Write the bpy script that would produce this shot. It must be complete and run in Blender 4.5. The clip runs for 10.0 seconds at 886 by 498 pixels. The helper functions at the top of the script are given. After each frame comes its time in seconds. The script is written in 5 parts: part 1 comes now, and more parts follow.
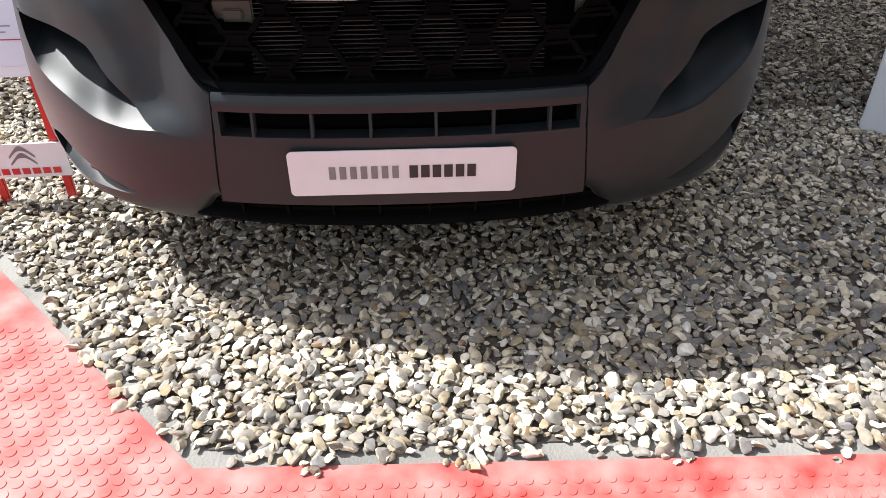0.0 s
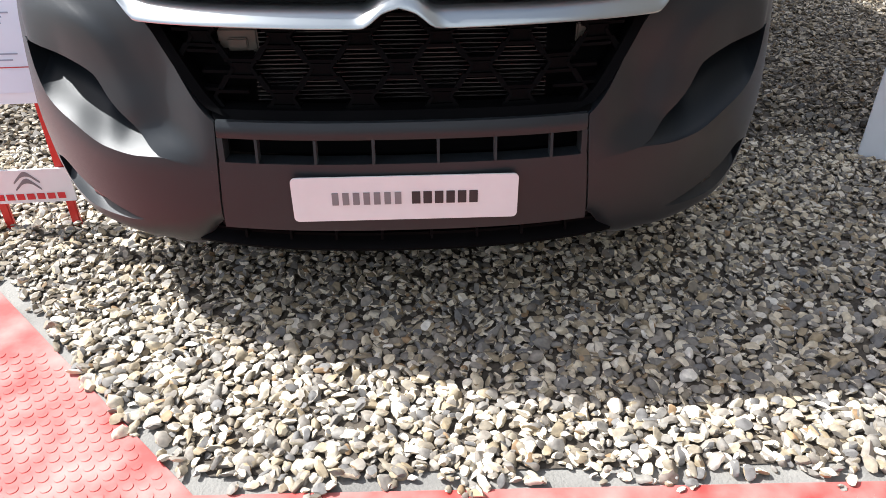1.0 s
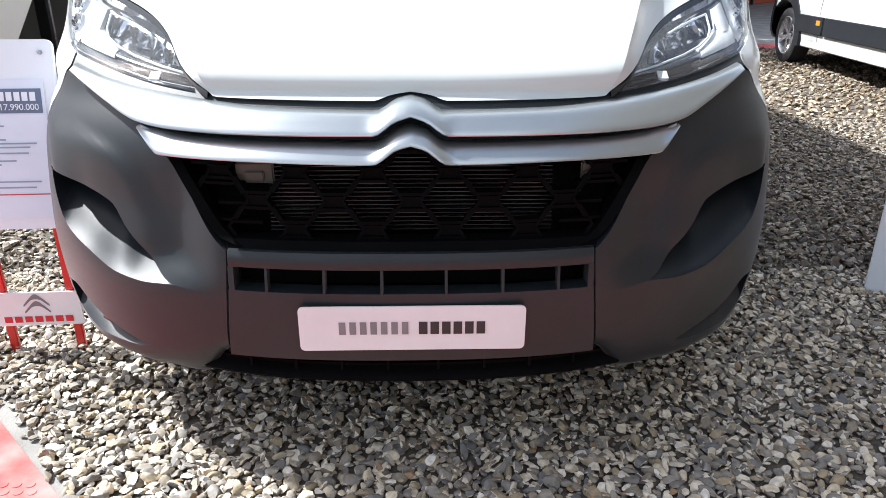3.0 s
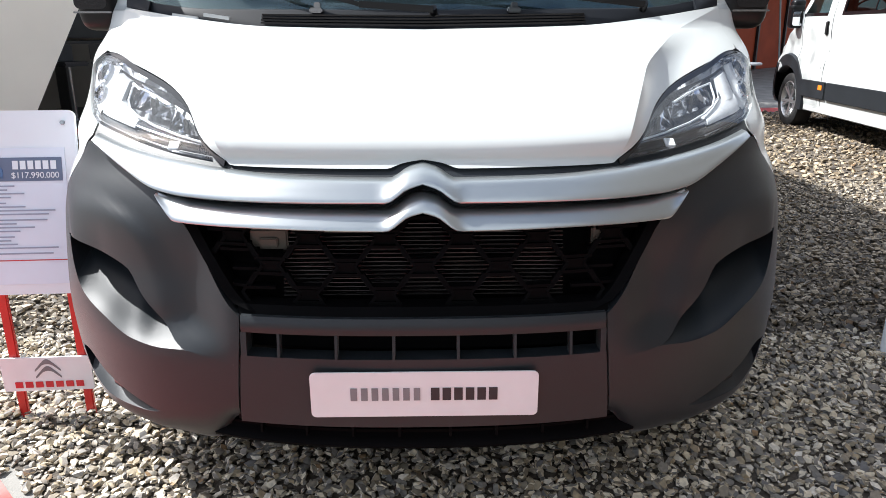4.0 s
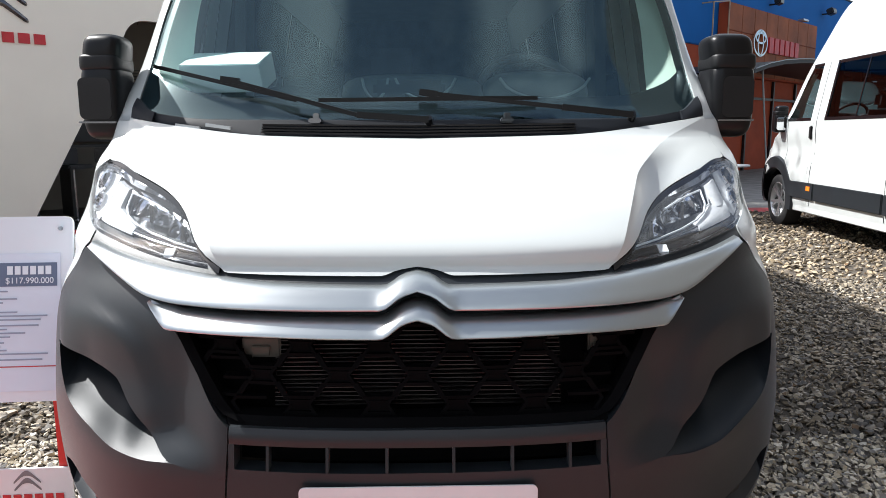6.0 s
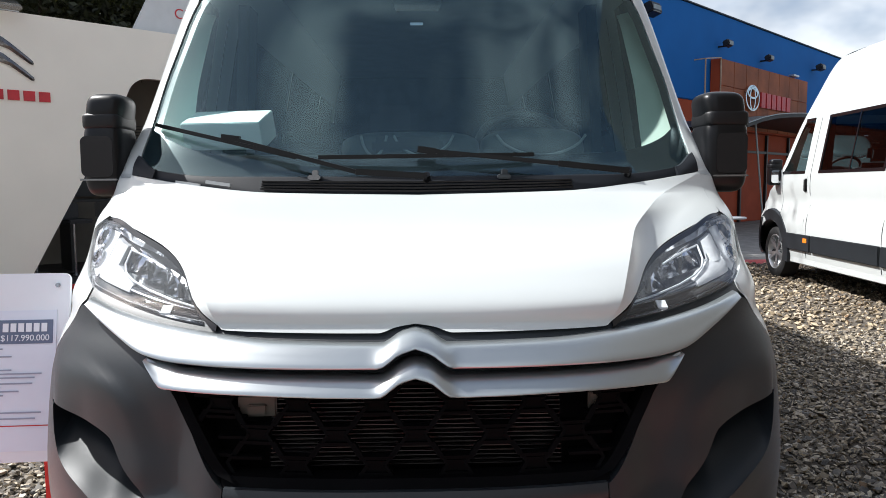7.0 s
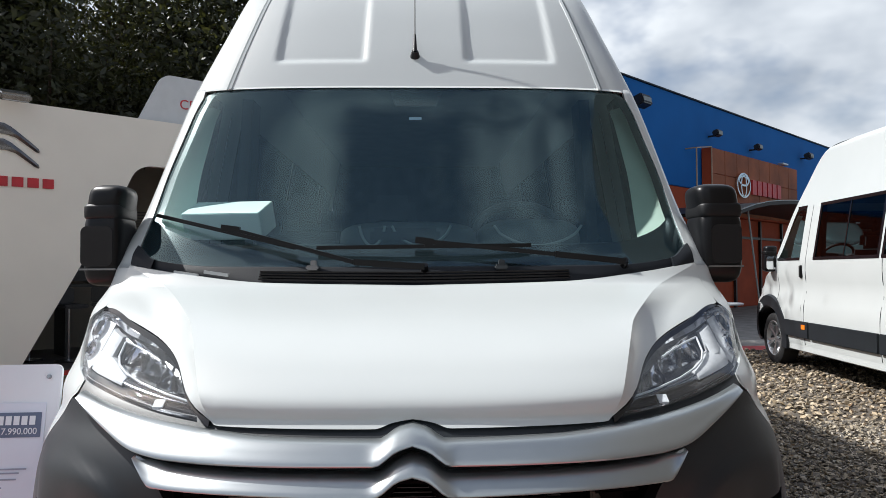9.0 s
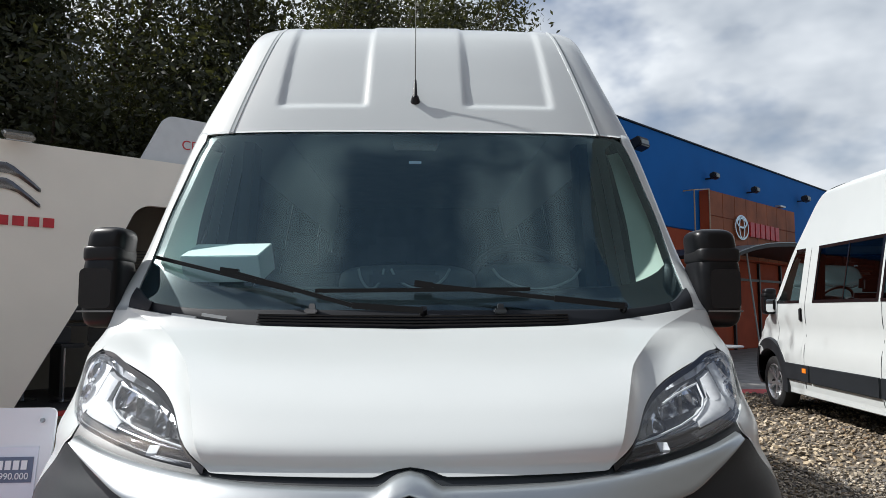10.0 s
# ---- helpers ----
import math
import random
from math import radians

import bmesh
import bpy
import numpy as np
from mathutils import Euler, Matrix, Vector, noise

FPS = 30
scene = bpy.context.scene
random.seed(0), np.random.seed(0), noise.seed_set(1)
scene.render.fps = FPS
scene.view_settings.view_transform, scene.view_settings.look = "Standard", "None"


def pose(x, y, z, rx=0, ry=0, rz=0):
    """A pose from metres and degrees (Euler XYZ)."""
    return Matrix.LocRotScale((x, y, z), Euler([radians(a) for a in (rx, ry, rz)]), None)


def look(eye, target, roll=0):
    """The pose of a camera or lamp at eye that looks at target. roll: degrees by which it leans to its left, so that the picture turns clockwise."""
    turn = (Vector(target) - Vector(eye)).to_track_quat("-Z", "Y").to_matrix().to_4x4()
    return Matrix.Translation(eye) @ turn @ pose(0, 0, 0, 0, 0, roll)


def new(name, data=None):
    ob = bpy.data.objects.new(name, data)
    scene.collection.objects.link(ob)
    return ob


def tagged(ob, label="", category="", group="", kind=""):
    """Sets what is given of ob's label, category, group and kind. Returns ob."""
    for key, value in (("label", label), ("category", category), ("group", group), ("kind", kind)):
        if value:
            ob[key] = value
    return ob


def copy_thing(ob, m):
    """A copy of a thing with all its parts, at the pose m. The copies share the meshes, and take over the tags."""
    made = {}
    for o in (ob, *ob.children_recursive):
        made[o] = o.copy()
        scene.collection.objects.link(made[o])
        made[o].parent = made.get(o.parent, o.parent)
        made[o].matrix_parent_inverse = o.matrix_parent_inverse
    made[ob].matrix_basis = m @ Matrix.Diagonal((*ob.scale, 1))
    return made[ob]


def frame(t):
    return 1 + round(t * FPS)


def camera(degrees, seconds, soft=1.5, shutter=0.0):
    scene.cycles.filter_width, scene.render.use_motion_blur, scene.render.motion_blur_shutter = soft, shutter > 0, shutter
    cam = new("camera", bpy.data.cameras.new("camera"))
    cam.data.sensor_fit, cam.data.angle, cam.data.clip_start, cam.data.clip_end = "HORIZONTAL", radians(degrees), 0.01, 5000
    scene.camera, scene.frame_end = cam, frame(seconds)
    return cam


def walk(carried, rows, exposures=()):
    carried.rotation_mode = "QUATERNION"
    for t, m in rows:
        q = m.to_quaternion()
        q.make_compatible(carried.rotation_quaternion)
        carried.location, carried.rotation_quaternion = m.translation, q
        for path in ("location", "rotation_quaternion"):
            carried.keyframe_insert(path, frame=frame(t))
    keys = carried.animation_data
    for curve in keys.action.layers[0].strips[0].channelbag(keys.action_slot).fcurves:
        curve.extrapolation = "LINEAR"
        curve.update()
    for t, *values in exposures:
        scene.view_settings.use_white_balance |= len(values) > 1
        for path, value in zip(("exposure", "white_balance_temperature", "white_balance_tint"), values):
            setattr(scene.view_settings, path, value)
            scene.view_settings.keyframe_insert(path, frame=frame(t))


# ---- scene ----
cam = camera(63.8, 10.0, 0.8)
PATH = [
    (0, (0.052, -1.469, 1.205), (0.096, 0.19, 0.089), -0.4),
    (0.5, (0.049, -1.473, 1.206), (0.091, 0.206, 0.12), -0.5),
    (1, (0.049, -1.473, 1.21), (0.092, 0.224, 0.152), -0.4),
    (1.5, (0.048, -1.471, 1.214), (0.091, 0.255, 0.204), -0.1),
    (2, (0.048, -1.468, 1.218), (0.091, 0.301, 0.287), 0.1),
    (2.5, (0.049, -1.467, 1.223), (0.089, 0.347, 0.383), 0.1),
    (3, (0.047, -1.465, 1.226), (0.076, 0.389, 0.475), 0.2),
    (4.5, (0.037, -1.474, 1.245), (0.039, 0.459, 0.731), -0.3),
    (5, (0.043, -1.467, 1.249), (0.052, 0.483, 0.806), -0.1),
    (5.5, (0.043, -1.461, 1.253), (0.056, 0.501, 0.867), -0.1),
    (7, (0.045, -1.457, 1.268), (0.066, 0.535, 1.09), -0.4),
    (7.5, (0.045, -1.456, 1.272), (0.068, 0.541, 1.164), -0.3),
    (8, (0.043, -1.459, 1.278), (0.066, 0.541, 1.222), -0.1),
    (8.5, (0.042, -1.459, 1.282), (0.063, 0.541, 1.286), -0.2),
    (9, (0.043, -1.456, 1.288), (0.074, 0.543, 1.346), -0.3),
    (9.5, (0.042, -1.457, 1.294), (0.068, 0.539, 1.411), -0.1),
    (10, (0.043, -1.458, 1.3), (0.077, 0.534, 1.47), -0.0),
]
EXPOSURES = [(0, 0.96, 6250, 10), (2.5, 1.14, 6000, 10), (4.5, 0.92, 6200, 10), (7.5, 0.56, 6200, 10), (10, 0.18, 6250, 10)]
walk(cam, [(t, look(eye, target, roll)) for t, eye, target, roll in PATH], EXPOSURES)


# ---- world, sun ----
world = bpy.data.worlds.new("sky")
scene.world = world
world.use_nodes = True
wn, wl = world.node_tree.nodes, world.node_tree.links
SUN = Vector((-0.88, 0.36, 1.0)).normalized()
sky = wn.new("ShaderNodeTexSky")
sky.sky_type = "NISHITA"
sky.sun_disc = False
sky.sun_elevation = math.asin(SUN.z)
sky.sun_rotation = math.atan2(SUN.x, SUN.y)
sky.air_density, sky.dust_density, sky.ozone_density = 0.9, 3.0, 0.6
# broken cloud over the blue
coord = wn.new("ShaderNodeTexCoord")
stretch = wn.new("ShaderNodeMapping")
stretch.inputs["Scale"].default_value = (1.0, 1.0, 1.7)
puff = wn.new("ShaderNodeTexNoise")
puff.inputs["Scale"].default_value = 3.3
puff.inputs["Detail"].default_value = 5
puff.inputs["Roughness"].default_value = 0.54
ramp = wn.new("ShaderNodeValToRGB")
ramp.color_ramp.elements[0].position, ramp.color_ramp.elements[0].color = 0.52, (0, 0, 0, 1)
ramp.color_ramp.elements[1].position, ramp.color_ramp.elements[1].color = 0.67, (1, 1, 1, 1)
cloud = wn.new("ShaderNodeMix")
cloud.data_type = "RGBA"
folds = wn.new("ShaderNodeTexNoise")
folds.inputs["Scale"].default_value, folds.inputs["Detail"].default_value = 4.5, 4
shade = wn.new("ShaderNodeMix")
shade.data_type = "RGBA"
shade.inputs[6].default_value, shade.inputs[7].default_value = (4.3, 4.75, 5.3, 1), (8.2, 8.5, 8.7, 1)
fold_ramp = wn.new("ShaderNodeMapRange")
fold_ramp.inputs["From Min"].default_value, fold_ramp.inputs["From Max"].default_value = 0.36, 0.60
wl.new(stretch.outputs["Vector"], folds.inputs["Vector"])
wl.new(folds.outputs["Fac"], fold_ramp.inputs["Value"])
wl.new(fold_ramp.outputs["Result"], shade.inputs[0])
lift = wn.new("ShaderNodeMath")
lift.operation = "MULTIPLY_ADD"
lift.inputs[1].default_value, lift.inputs[2].default_value = 0.20, 0.88
dome = wn.new("ShaderNodeVectorMath")
dome.operation = "SCALE"
wl.new(shade.outputs[2], dome.inputs[0])
wl.new(lift.outputs["Value"], dome.inputs["Scale"])
wl.new(dome.outputs["Vector"], cloud.inputs[7])
wl.new(coord.outputs["Generated"], stretch.inputs["Vector"])
wl.new(stretch.outputs["Vector"], puff.inputs["Vector"])
split = wn.new("ShaderNodeSeparateXYZ")
bank = wn.new("ShaderNodeMath")
bank.operation = "MULTIPLY_ADD"
bank.inputs[1].default_value = 0.22
# cloud also thickens on the unseen -y side, added for more fill light
both = wn.new("ShaderNodeMath")
both.operation = "ABSOLUTE"
wl.new(coord.outputs["Generated"], split.inputs["Vector"])
wl.new(split.outputs["Y"], both.inputs[0])
wl.new(both.outputs["Value"], bank.inputs[0])
wl.new(puff.outputs["Fac"], bank.inputs[2])
clearing = wn.new("ShaderNodeMath")
clearing.operation = "MULTIPLY_ADD"
clearing.inputs[1].default_value = -0.02
wl.new(split.outputs["Z"], clearing.inputs[0])
wl.new(split.outputs["Z"], lift.inputs[0])
wl.new(bank.outputs["Value"], clearing.inputs[2])
wl.new(clearing.outputs["Value"], ramp.inputs["Fac"])
wl.new(ramp.outputs["Color"], cloud.inputs[0])
wl.new(sky.outputs["Color"], cloud.inputs[6])
wl.new(cloud.outputs[2], wn["Background"].inputs["Color"])
wn["Background"].inputs["Strength"].default_value = 0.098
sun = new("sun", bpy.data.lights.new("sun", "SUN"))
sun.data.energy, sun.data.angle, sun.data.color = 5.4, radians(0.6), (1.0, 0.975, 0.92)
sun.matrix_world = look(SUN * 60, (0, 0, 0))


# ---- materials ----
def material(name, base, rough=0.5, metal=0.0, vary=0.12, scale=8.0, bump=0.0, grain=220.0, coat=0.0, island=0.0, tint=None, spec=0.5):
    """A surface with broad stains, fine grain and relief; island: how far loose pieces differ; tint: a second colour."""
    m = bpy.data.materials.new(name)
    m.use_nodes = True
    n, l = m.node_tree.nodes, m.node_tree.links
    b = n["Principled BSDF"]
    at = n.new("ShaderNodeTexCoord")
    broad = n.new("ShaderNodeTexNoise")
    broad.inputs["Scale"].default_value, broad.inputs["Detail"].default_value = scale, 5
    fine = n.new("ShaderNodeTexNoise")
    fine.inputs["Scale"].default_value, fine.inputs["Detail"].default_value = grain, 3
    l.new(at.outputs["Object"], broad.inputs["Vector"])
    l.new(at.outputs["Object"], fine.inputs["Vector"])
    mix = n.new("ShaderNodeMix")
    mix.data_type = "RGBA"
    dark = tint or tuple(c * (1 - 2 * vary) for c in base)
    mix.inputs[6].default_value, mix.inputs[7].default_value = (*dark, 1), (*base, 1)
    wide = n.new("ShaderNodeMapRange")
    wide.inputs["From Min"].default_value, wide.inputs["From Max"].default_value = 0.3, 0.65
    l.new(broad.outputs["Fac"], wide.inputs["Value"])
    l.new(wide.outputs["Result"], mix.inputs[0])
    colour = mix.outputs[2]
    if island:
        geo = n.new("ShaderNodeNewGeometry")
        hue = n.new("ShaderNodeHueSaturation")
        span = n.new("ShaderNodeMapRange")
        span.inputs["To Min"].default_value, span.inputs["To Max"].default_value = 1 - island, 1 + island
        l.new(geo.outputs["Random Per Island"], span.inputs["Value"])
        l.new(span.outputs["Result"], hue.inputs["Value"])
        l.new(colour, hue.inputs["Color"])
        colour = hue.outputs["Color"]
    l.new(colour, b.inputs["Base Color"])
    rr = n.new("ShaderNodeMapRange")
    rr.inputs["To Min"].default_value, rr.inputs["To Max"].default_value = max(0.02, rough - (0.01 if coat or metal else 0.06)), rough + (0.01 if coat or metal else 0.06)
    l.new(fine.outputs["Fac"], rr.inputs["Value"])
    l.new(rr.outputs["Result"], b.inputs["Roughness"])
    b.inputs["Metallic"].default_value = metal
    b.inputs["Specular IOR Level"].default_value = spec
    b.inputs["Coat Weight"].default_value = coat
    b.inputs["Coat Roughness"].default_value = 0.20
    if bump:
        bp = n.new("ShaderNodeBump")
        bp.inputs["Strength"].default_value, bp.inputs["Distance"].default_value = 0.6, bump
        l.new(fine.outputs["Fac"], bp.inputs["Height"])
        l.new(bp.outputs["Normal"], b.inputs["Normal"])
    return m


def clear(name, colour, rough=0.01, gloss=1.45, haze=0.0, cast=(1, 1, 1), dust_veil=(0.75, 0.76, 0.78)):
    """A thin pane: tinted see-through with a Fresnel gloss; haze: a share of dull veil colour."""
    m = bpy.data.materials.new(name)
    m.use_nodes = True
    n, l = m.node_tree.nodes, m.node_tree.links
    n.remove(n["Principled BSDF"])
    t = n.new("ShaderNodeBsdfTransparent")
    t.inputs["Color"].default_value = (*colour, 1)
    g = n.new("ShaderNodeBsdfGlossy")
    g.inputs["Roughness"].default_value = rough
    g.inputs["Color"].default_value = (*cast, 1)
    fr = n.new("ShaderNodeFresnel")
    fr.inputs["IOR"].default_value = gloss
    mx = n.new("ShaderNodeMixShader")
    l.new(fr.outputs["Fac"], mx.inputs["Fac"])
    l.new(t.outputs["BSDF"], mx.inputs[1])
    l.new(g.outputs["BSDF"], mx.inputs[2])
    last = mx
    if haze:
        d = n.new("ShaderNodeBsdfDiffuse")
        d.inputs["Color"].default_value = (*dust_veil, 1)
        last = n.new("ShaderNodeMixShader")
        last.inputs["Fac"].default_value = haze
        l.new(mx.outputs["Shader"], last.inputs[1])
        l.new(d.outputs["BSDF"], last.inputs[2])
    l.new(last.outputs["Shader"], n["Material Output"].inputs["Surface"])
    return m


WHITE = material("white_paint", (0.53, 0.555, 0.55), 0.25, vary=0.012, scale=3, coat=0.3)
DARK = material("grained_plastic", (0.012, 0.016, 0.020), 0.46, vary=0.10, scale=5, bump=0.0003, grain=900, spec=0.42)
BLACK = material("black_plastic", (0.008, 0.008, 0.009), 0.5, vary=0.15, bump=0.0003, grain=700, spec=0.3)
dust_veil = DARK.node_tree.nodes["Principled BSDF"]
dust_veil.inputs["Sheen Weight"].default_value = 0.12
dust_veil.inputs["Sheen Roughness"].default_value = 0.28
MESH = material("mesh_plastic", (0.003, 0.003, 0.0035), 0.6, vary=0.15, spec=0.03)
GLOSSY = material("gloss_black", (0.010, 0.010, 0.012), 0.12, vary=0.1)
SILVER = material("silver_paint", (0.42, 0.45, 0.46), 0.30, metal=0.85, vary=0.03)
WIPER = material("wiper_black", (0.004, 0.004, 0.005), 0.30, vary=0.1, spec=0.35)
CHROME = material("chrome", (0.82, 0.83, 0.85), 0.07, metal=1.0, vary=0.02)
DIM_CHROME = material("satin_chrome", (0.34, 0.35, 0.37), 0.16, metal=0.9, vary=0.08)
ALLOY = material("alloy", (0.60, 0.61, 0.62), 0.33, metal=0.85, vary=0.06)
FIN = material("radiator_fin", (0.075, 0.066, 0.064), 0.4, metal=0.6, vary=0.2, scale=30)
BEIGE_STEEL = material("beige_bracket", (0.065, 0.057, 0.045), 0.5, metal=0.2, vary=0.1, scale=25)
RUBBER = material("tyre_rubber", (0.018, 0.018, 0.019), 0.75, vary=0.2, bump=0.001, grain=300)
TRIM = material("interior_trim", (0.035, 0.040, 0.045), 0.6, vary=0.12, bump=0.0005, grain=500)
DASH = material("dash_top", (0.075, 0.085, 0.090), 0.6, vary=0.08, grain=60)
CLOTH = material("seat_cloth", (0.028, 0.032, 0.040), 0.9, vary=0.2, bump=0.001, grain=600)
DASH_GREY = material("dash_grey", (0.26, 0.29, 0.29), 0.5, vary=0.1)
ROOF_LINING = material("roof_lining", (0.10, 0.11, 0.115), 0.9, vary=0.08)
LINING = material("light_lining", (0.68, 0.76, 0.66), 0.85, vary=0.06)
# the windscreen's blue veil is dust plus reflected sky put into its colour
SCREEN = clear("windscreen_glass", (0.78, 0.93, 0.93), 0.004, 1.75, 0.026, (0.70, 0.95, 1.0), (0.34, 0.62, 0.76))
SIDE_GLASS = clear("tinted_glass", (0.26, 0.31, 0.31), 0.008, 1.3)
DOOR_GLASS = clear("door_glass", (0.76, 0.86, 0.84), 0.006, 1.5)
LAMP_BOWL = material("lamp_bowl", (0.42, 0.43, 0.44), 0.24, metal=0.8, vary=0.1, scale=20)
COWL = material("cowl_plastic", (0.010, 0.012, 0.016), 0.5, vary=0.12, bump=0.0004, grain=600, spec=0.25)
MIRROR_BLACK = material("mirror_black", (0.006, 0.006, 0.007), 0.34, vary=0.1, spec=0.25)
LENS = clear("lamp_lens", (0.93, 0.95, 0.97), 0.01, 1.45, 0.03)
AMBER = material("amber_lens", (0.80, 0.22, 0.02), 0.2, vary=0.05)
GUIDE = material("grey_guide", (0.70, 0.71, 0.72), 0.22, vary=0.08, scale=30)
BULB = material("frosted_lens", (0.80, 0.82, 0.84), 0.15, metal=0.0, vary=0.1, scale=60)
PLATE = material("plate_white", (0.70, 0.73, 0.77), 0.35, vary=0.03, scale=12)
GREY_INK = material("ink_grey", (0.20, 0.20, 0.22), 0.5)
INK = material("ink_black", (0.02, 0.02, 0.025), 0.5)
RED_INK = material("ink_red", (0.55, 0.02, 0.03), 0.4)
BLUE_INK = material("ink_slate", (0.13, 0.17, 0.27), 0.5, vary=0.08)
PAPER = material("printed_paper", (0.70, 0.77, 0.89), 0.55, vary=0.02)
BOARD = material("white_board", (0.76, 0.81, 0.88), 0.3, vary=0.025, scale=4)
RED_POST = material("red_post", (0.55, 0.025, 0.02), 0.35, vary=0.1)
CARDBOARD = material("white_card", (0.82, 0.87, 0.84), 0.6, vary=0.03)


# ---- tools ----
def part(name, bm, mat, parent, label="", sharp=38, kind=""):
    """Links a bmesh as one mesh object, under a thing or a part when parent is given."""
    me = bpy.data.meshes.new(name)
    bm.to_mesh(me)
    bm.free()
    return finish(name, me, mat, parent, label, sharp, kind)


def finish(name, me, mat, parent, label="", sharp=38, kind=""):
    me.materials.append(mat)
    me.polygons.foreach_set("use_smooth", [True] * len(me.polygons))
    me.set_sharp_from_angle(angle=radians(sharp))
    ob = new(name, me)
    ob.parent = parent
    return tagged(ob, label, kind=kind)


def thing(name, label, category, m=None, group="", kind=""):
    ob = new(name)
    if m:
        ob.matrix_world = m
    return tagged(ob, label, category, group, kind)


def box(bm, x0, x1, y0, y1, z0, z1, bevel=0.0, turn=None):
    made = bmesh.ops.create_cube(bm, size=1)["verts"]
    bmesh.ops.scale(bm, vec=(x1 - x0, y1 - y0, z1 - z0), verts=made)
    if bevel:
        edges = list({e for v in made for e in v.link_edges})
        made = list({v for f in bmesh.ops.bevel(bm, geom=edges, offset=bevel, segments=2, affect="EDGES")["faces"] for v in f.verts} | {v for v in made if v.is_valid})
    mid = Matrix.Translation(((x0 + x1) / 2, (y0 + y1) / 2, (z0 + z1) / 2))
    bmesh.ops.transform(bm, matrix=mid @ turn if turn else mid, verts=made)
    return made


def boxed(name, dims, mat, parent, label="", bevel=0.004, turn=None, kind=""):
    bm = bmesh.new()
    box(bm, *dims, bevel=bevel, turn=turn)
    return part(name, bm, mat, parent, label, kind=kind)


def rod(bm, a, b, r0, r1=None, sides=12):
    a, b = Vector(a), Vector(b)
    made = bmesh.ops.create_cone(bm, cap_ends=True, segments=sides, radius1=r0, radius2=r0 if r1 is None else r1, depth=(b - a).length)["verts"]
    turn = (b - a).to_track_quat("Z", "Y").to_matrix().to_4x4()
    bmesh.ops.transform(bm, matrix=Matrix.Translation((a + b) / 2) @ turn, verts=made)
    return made


def bar(bm, a, b, wide, thick, up=(0, 0, 1)):
    """A square bar from a to b; wide runs along up."""
    a, b = Vector(a), Vector(b)
    d = (b - a).normalized()
    s = d.cross(Vector(up)).normalized()
    u = s.cross(d)
    ring = [[bm.verts.new(p + s * thick / 2 * i + u * wide / 2 * j) for i, j in ((-1, -1), (1, -1), (1, 1), (-1, 1))] for p in (a, b)]
    for k in range(4):
        bm.faces.new((ring[0][k], ring[0][(k + 1) % 4], ring[1][(k + 1) % 4], ring[1][k]))
    bm.faces.new(ring[0][::-1])
    bm.faces.new(ring[1])


def lathe(bm, outline, m, sides=32):
    """Turns (radius, height) pairs round z and places them by m."""
    rings = [[bm.verts.new(m @ Vector((r * math.cos(2 * math.pi * k / sides), r * math.sin(2 * math.pi * k / sides), h))) for k in range(sides)] for r, h in outline]
    for a, b in zip(rings, rings[1:]):
        for k in range(sides):
            bm.faces.new((a[k], a[(k + 1) % sides], b[(k + 1) % sides], b[k]))


def prism(bm, points, m, depth):
    """A flat outline (x, y) with thickness along its z, placed by m."""
    lo = [bm.verts.new(m @ Vector((x, y, 0))) for x, y in points]
    hi = [bm.verts.new(m @ Vector((x, y, depth))) for x, y in points]
    bm.faces.new(lo[::-1])
    bm.faces.new(hi)
    for k in range(len(points)):
        j = (k + 1) % len(points)
        bm.faces.new((lo[k], lo[j], hi[j], hi[k]))


def rounded(w, h, r, n=5):
    """The outline of a rectangle with round corners about the origin."""
    out = []
    for cx, cy, a in ((w / 2 - r, h / 2 - r, 0), (-w / 2 + r, h / 2 - r, 90), (-w / 2 + r, -h / 2 + r, 180), (w / 2 - r, -h / 2 + r, 270)):
        out += [(cx + r * math.cos(radians(a + 90 * k / n)), cy + r * math.sin(radians(a + 90 * k / n))) for k in range(n + 1)]
    return out


def lettering(name, text, size, m, mat, parent, label=""):
    """Readable words in the built-in font, as a thin mesh."""
    curve = bpy.data.curves.new(name, "FONT")
    curve.body, curve.size, curve.extrude, curve.align_x, curve.align_y = text, size, 0.0005, "CENTER", "CENTER"
    ob = bpy.data.objects.new(name, curve)
    me = bpy.data.meshes.new_from_object(ob)
    bpy.data.objects.remove(ob)
    me.transform(m)
    return finish(name, me, mat, parent, label)


def smooth(*keys):
    """A soft curve through (t, value) pairs without overshoot."""
    ks, vs = [k[0] for k in keys], [k[1] for k in keys]
    d = [(vs[i + 1] - vs[i]) / (ks[i + 1] - ks[i]) for i in range(len(ks) - 1)]
    m = [d[0]] + [0 if p * q <= 0 else 2 * p * q / (p + q) for p, q in zip(d, d[1:])] + [d[-1]]

    def value(t):
        t = min(max(t, ks[0]), ks[-1])
        i = 0
        while i < len(ks) - 2 and t > ks[i + 1]:
            i += 1
        h = ks[i + 1] - ks[i]
        u = (t - ks[i]) / h
        return (2 * u**3 - 3 * u * u + 1) * vs[i] + (u**3 - 2 * u * u + u) * h * m[i] + (3 * u * u - 2 * u**3) * vs[i + 1] + (u**3 - u * u) * h * m[i + 1]
    return value


def step(a, b, t):
    u = min(max((t - a) / (b - a), 0.0), 1.0)
    return u * u * (3 - 2 * u)


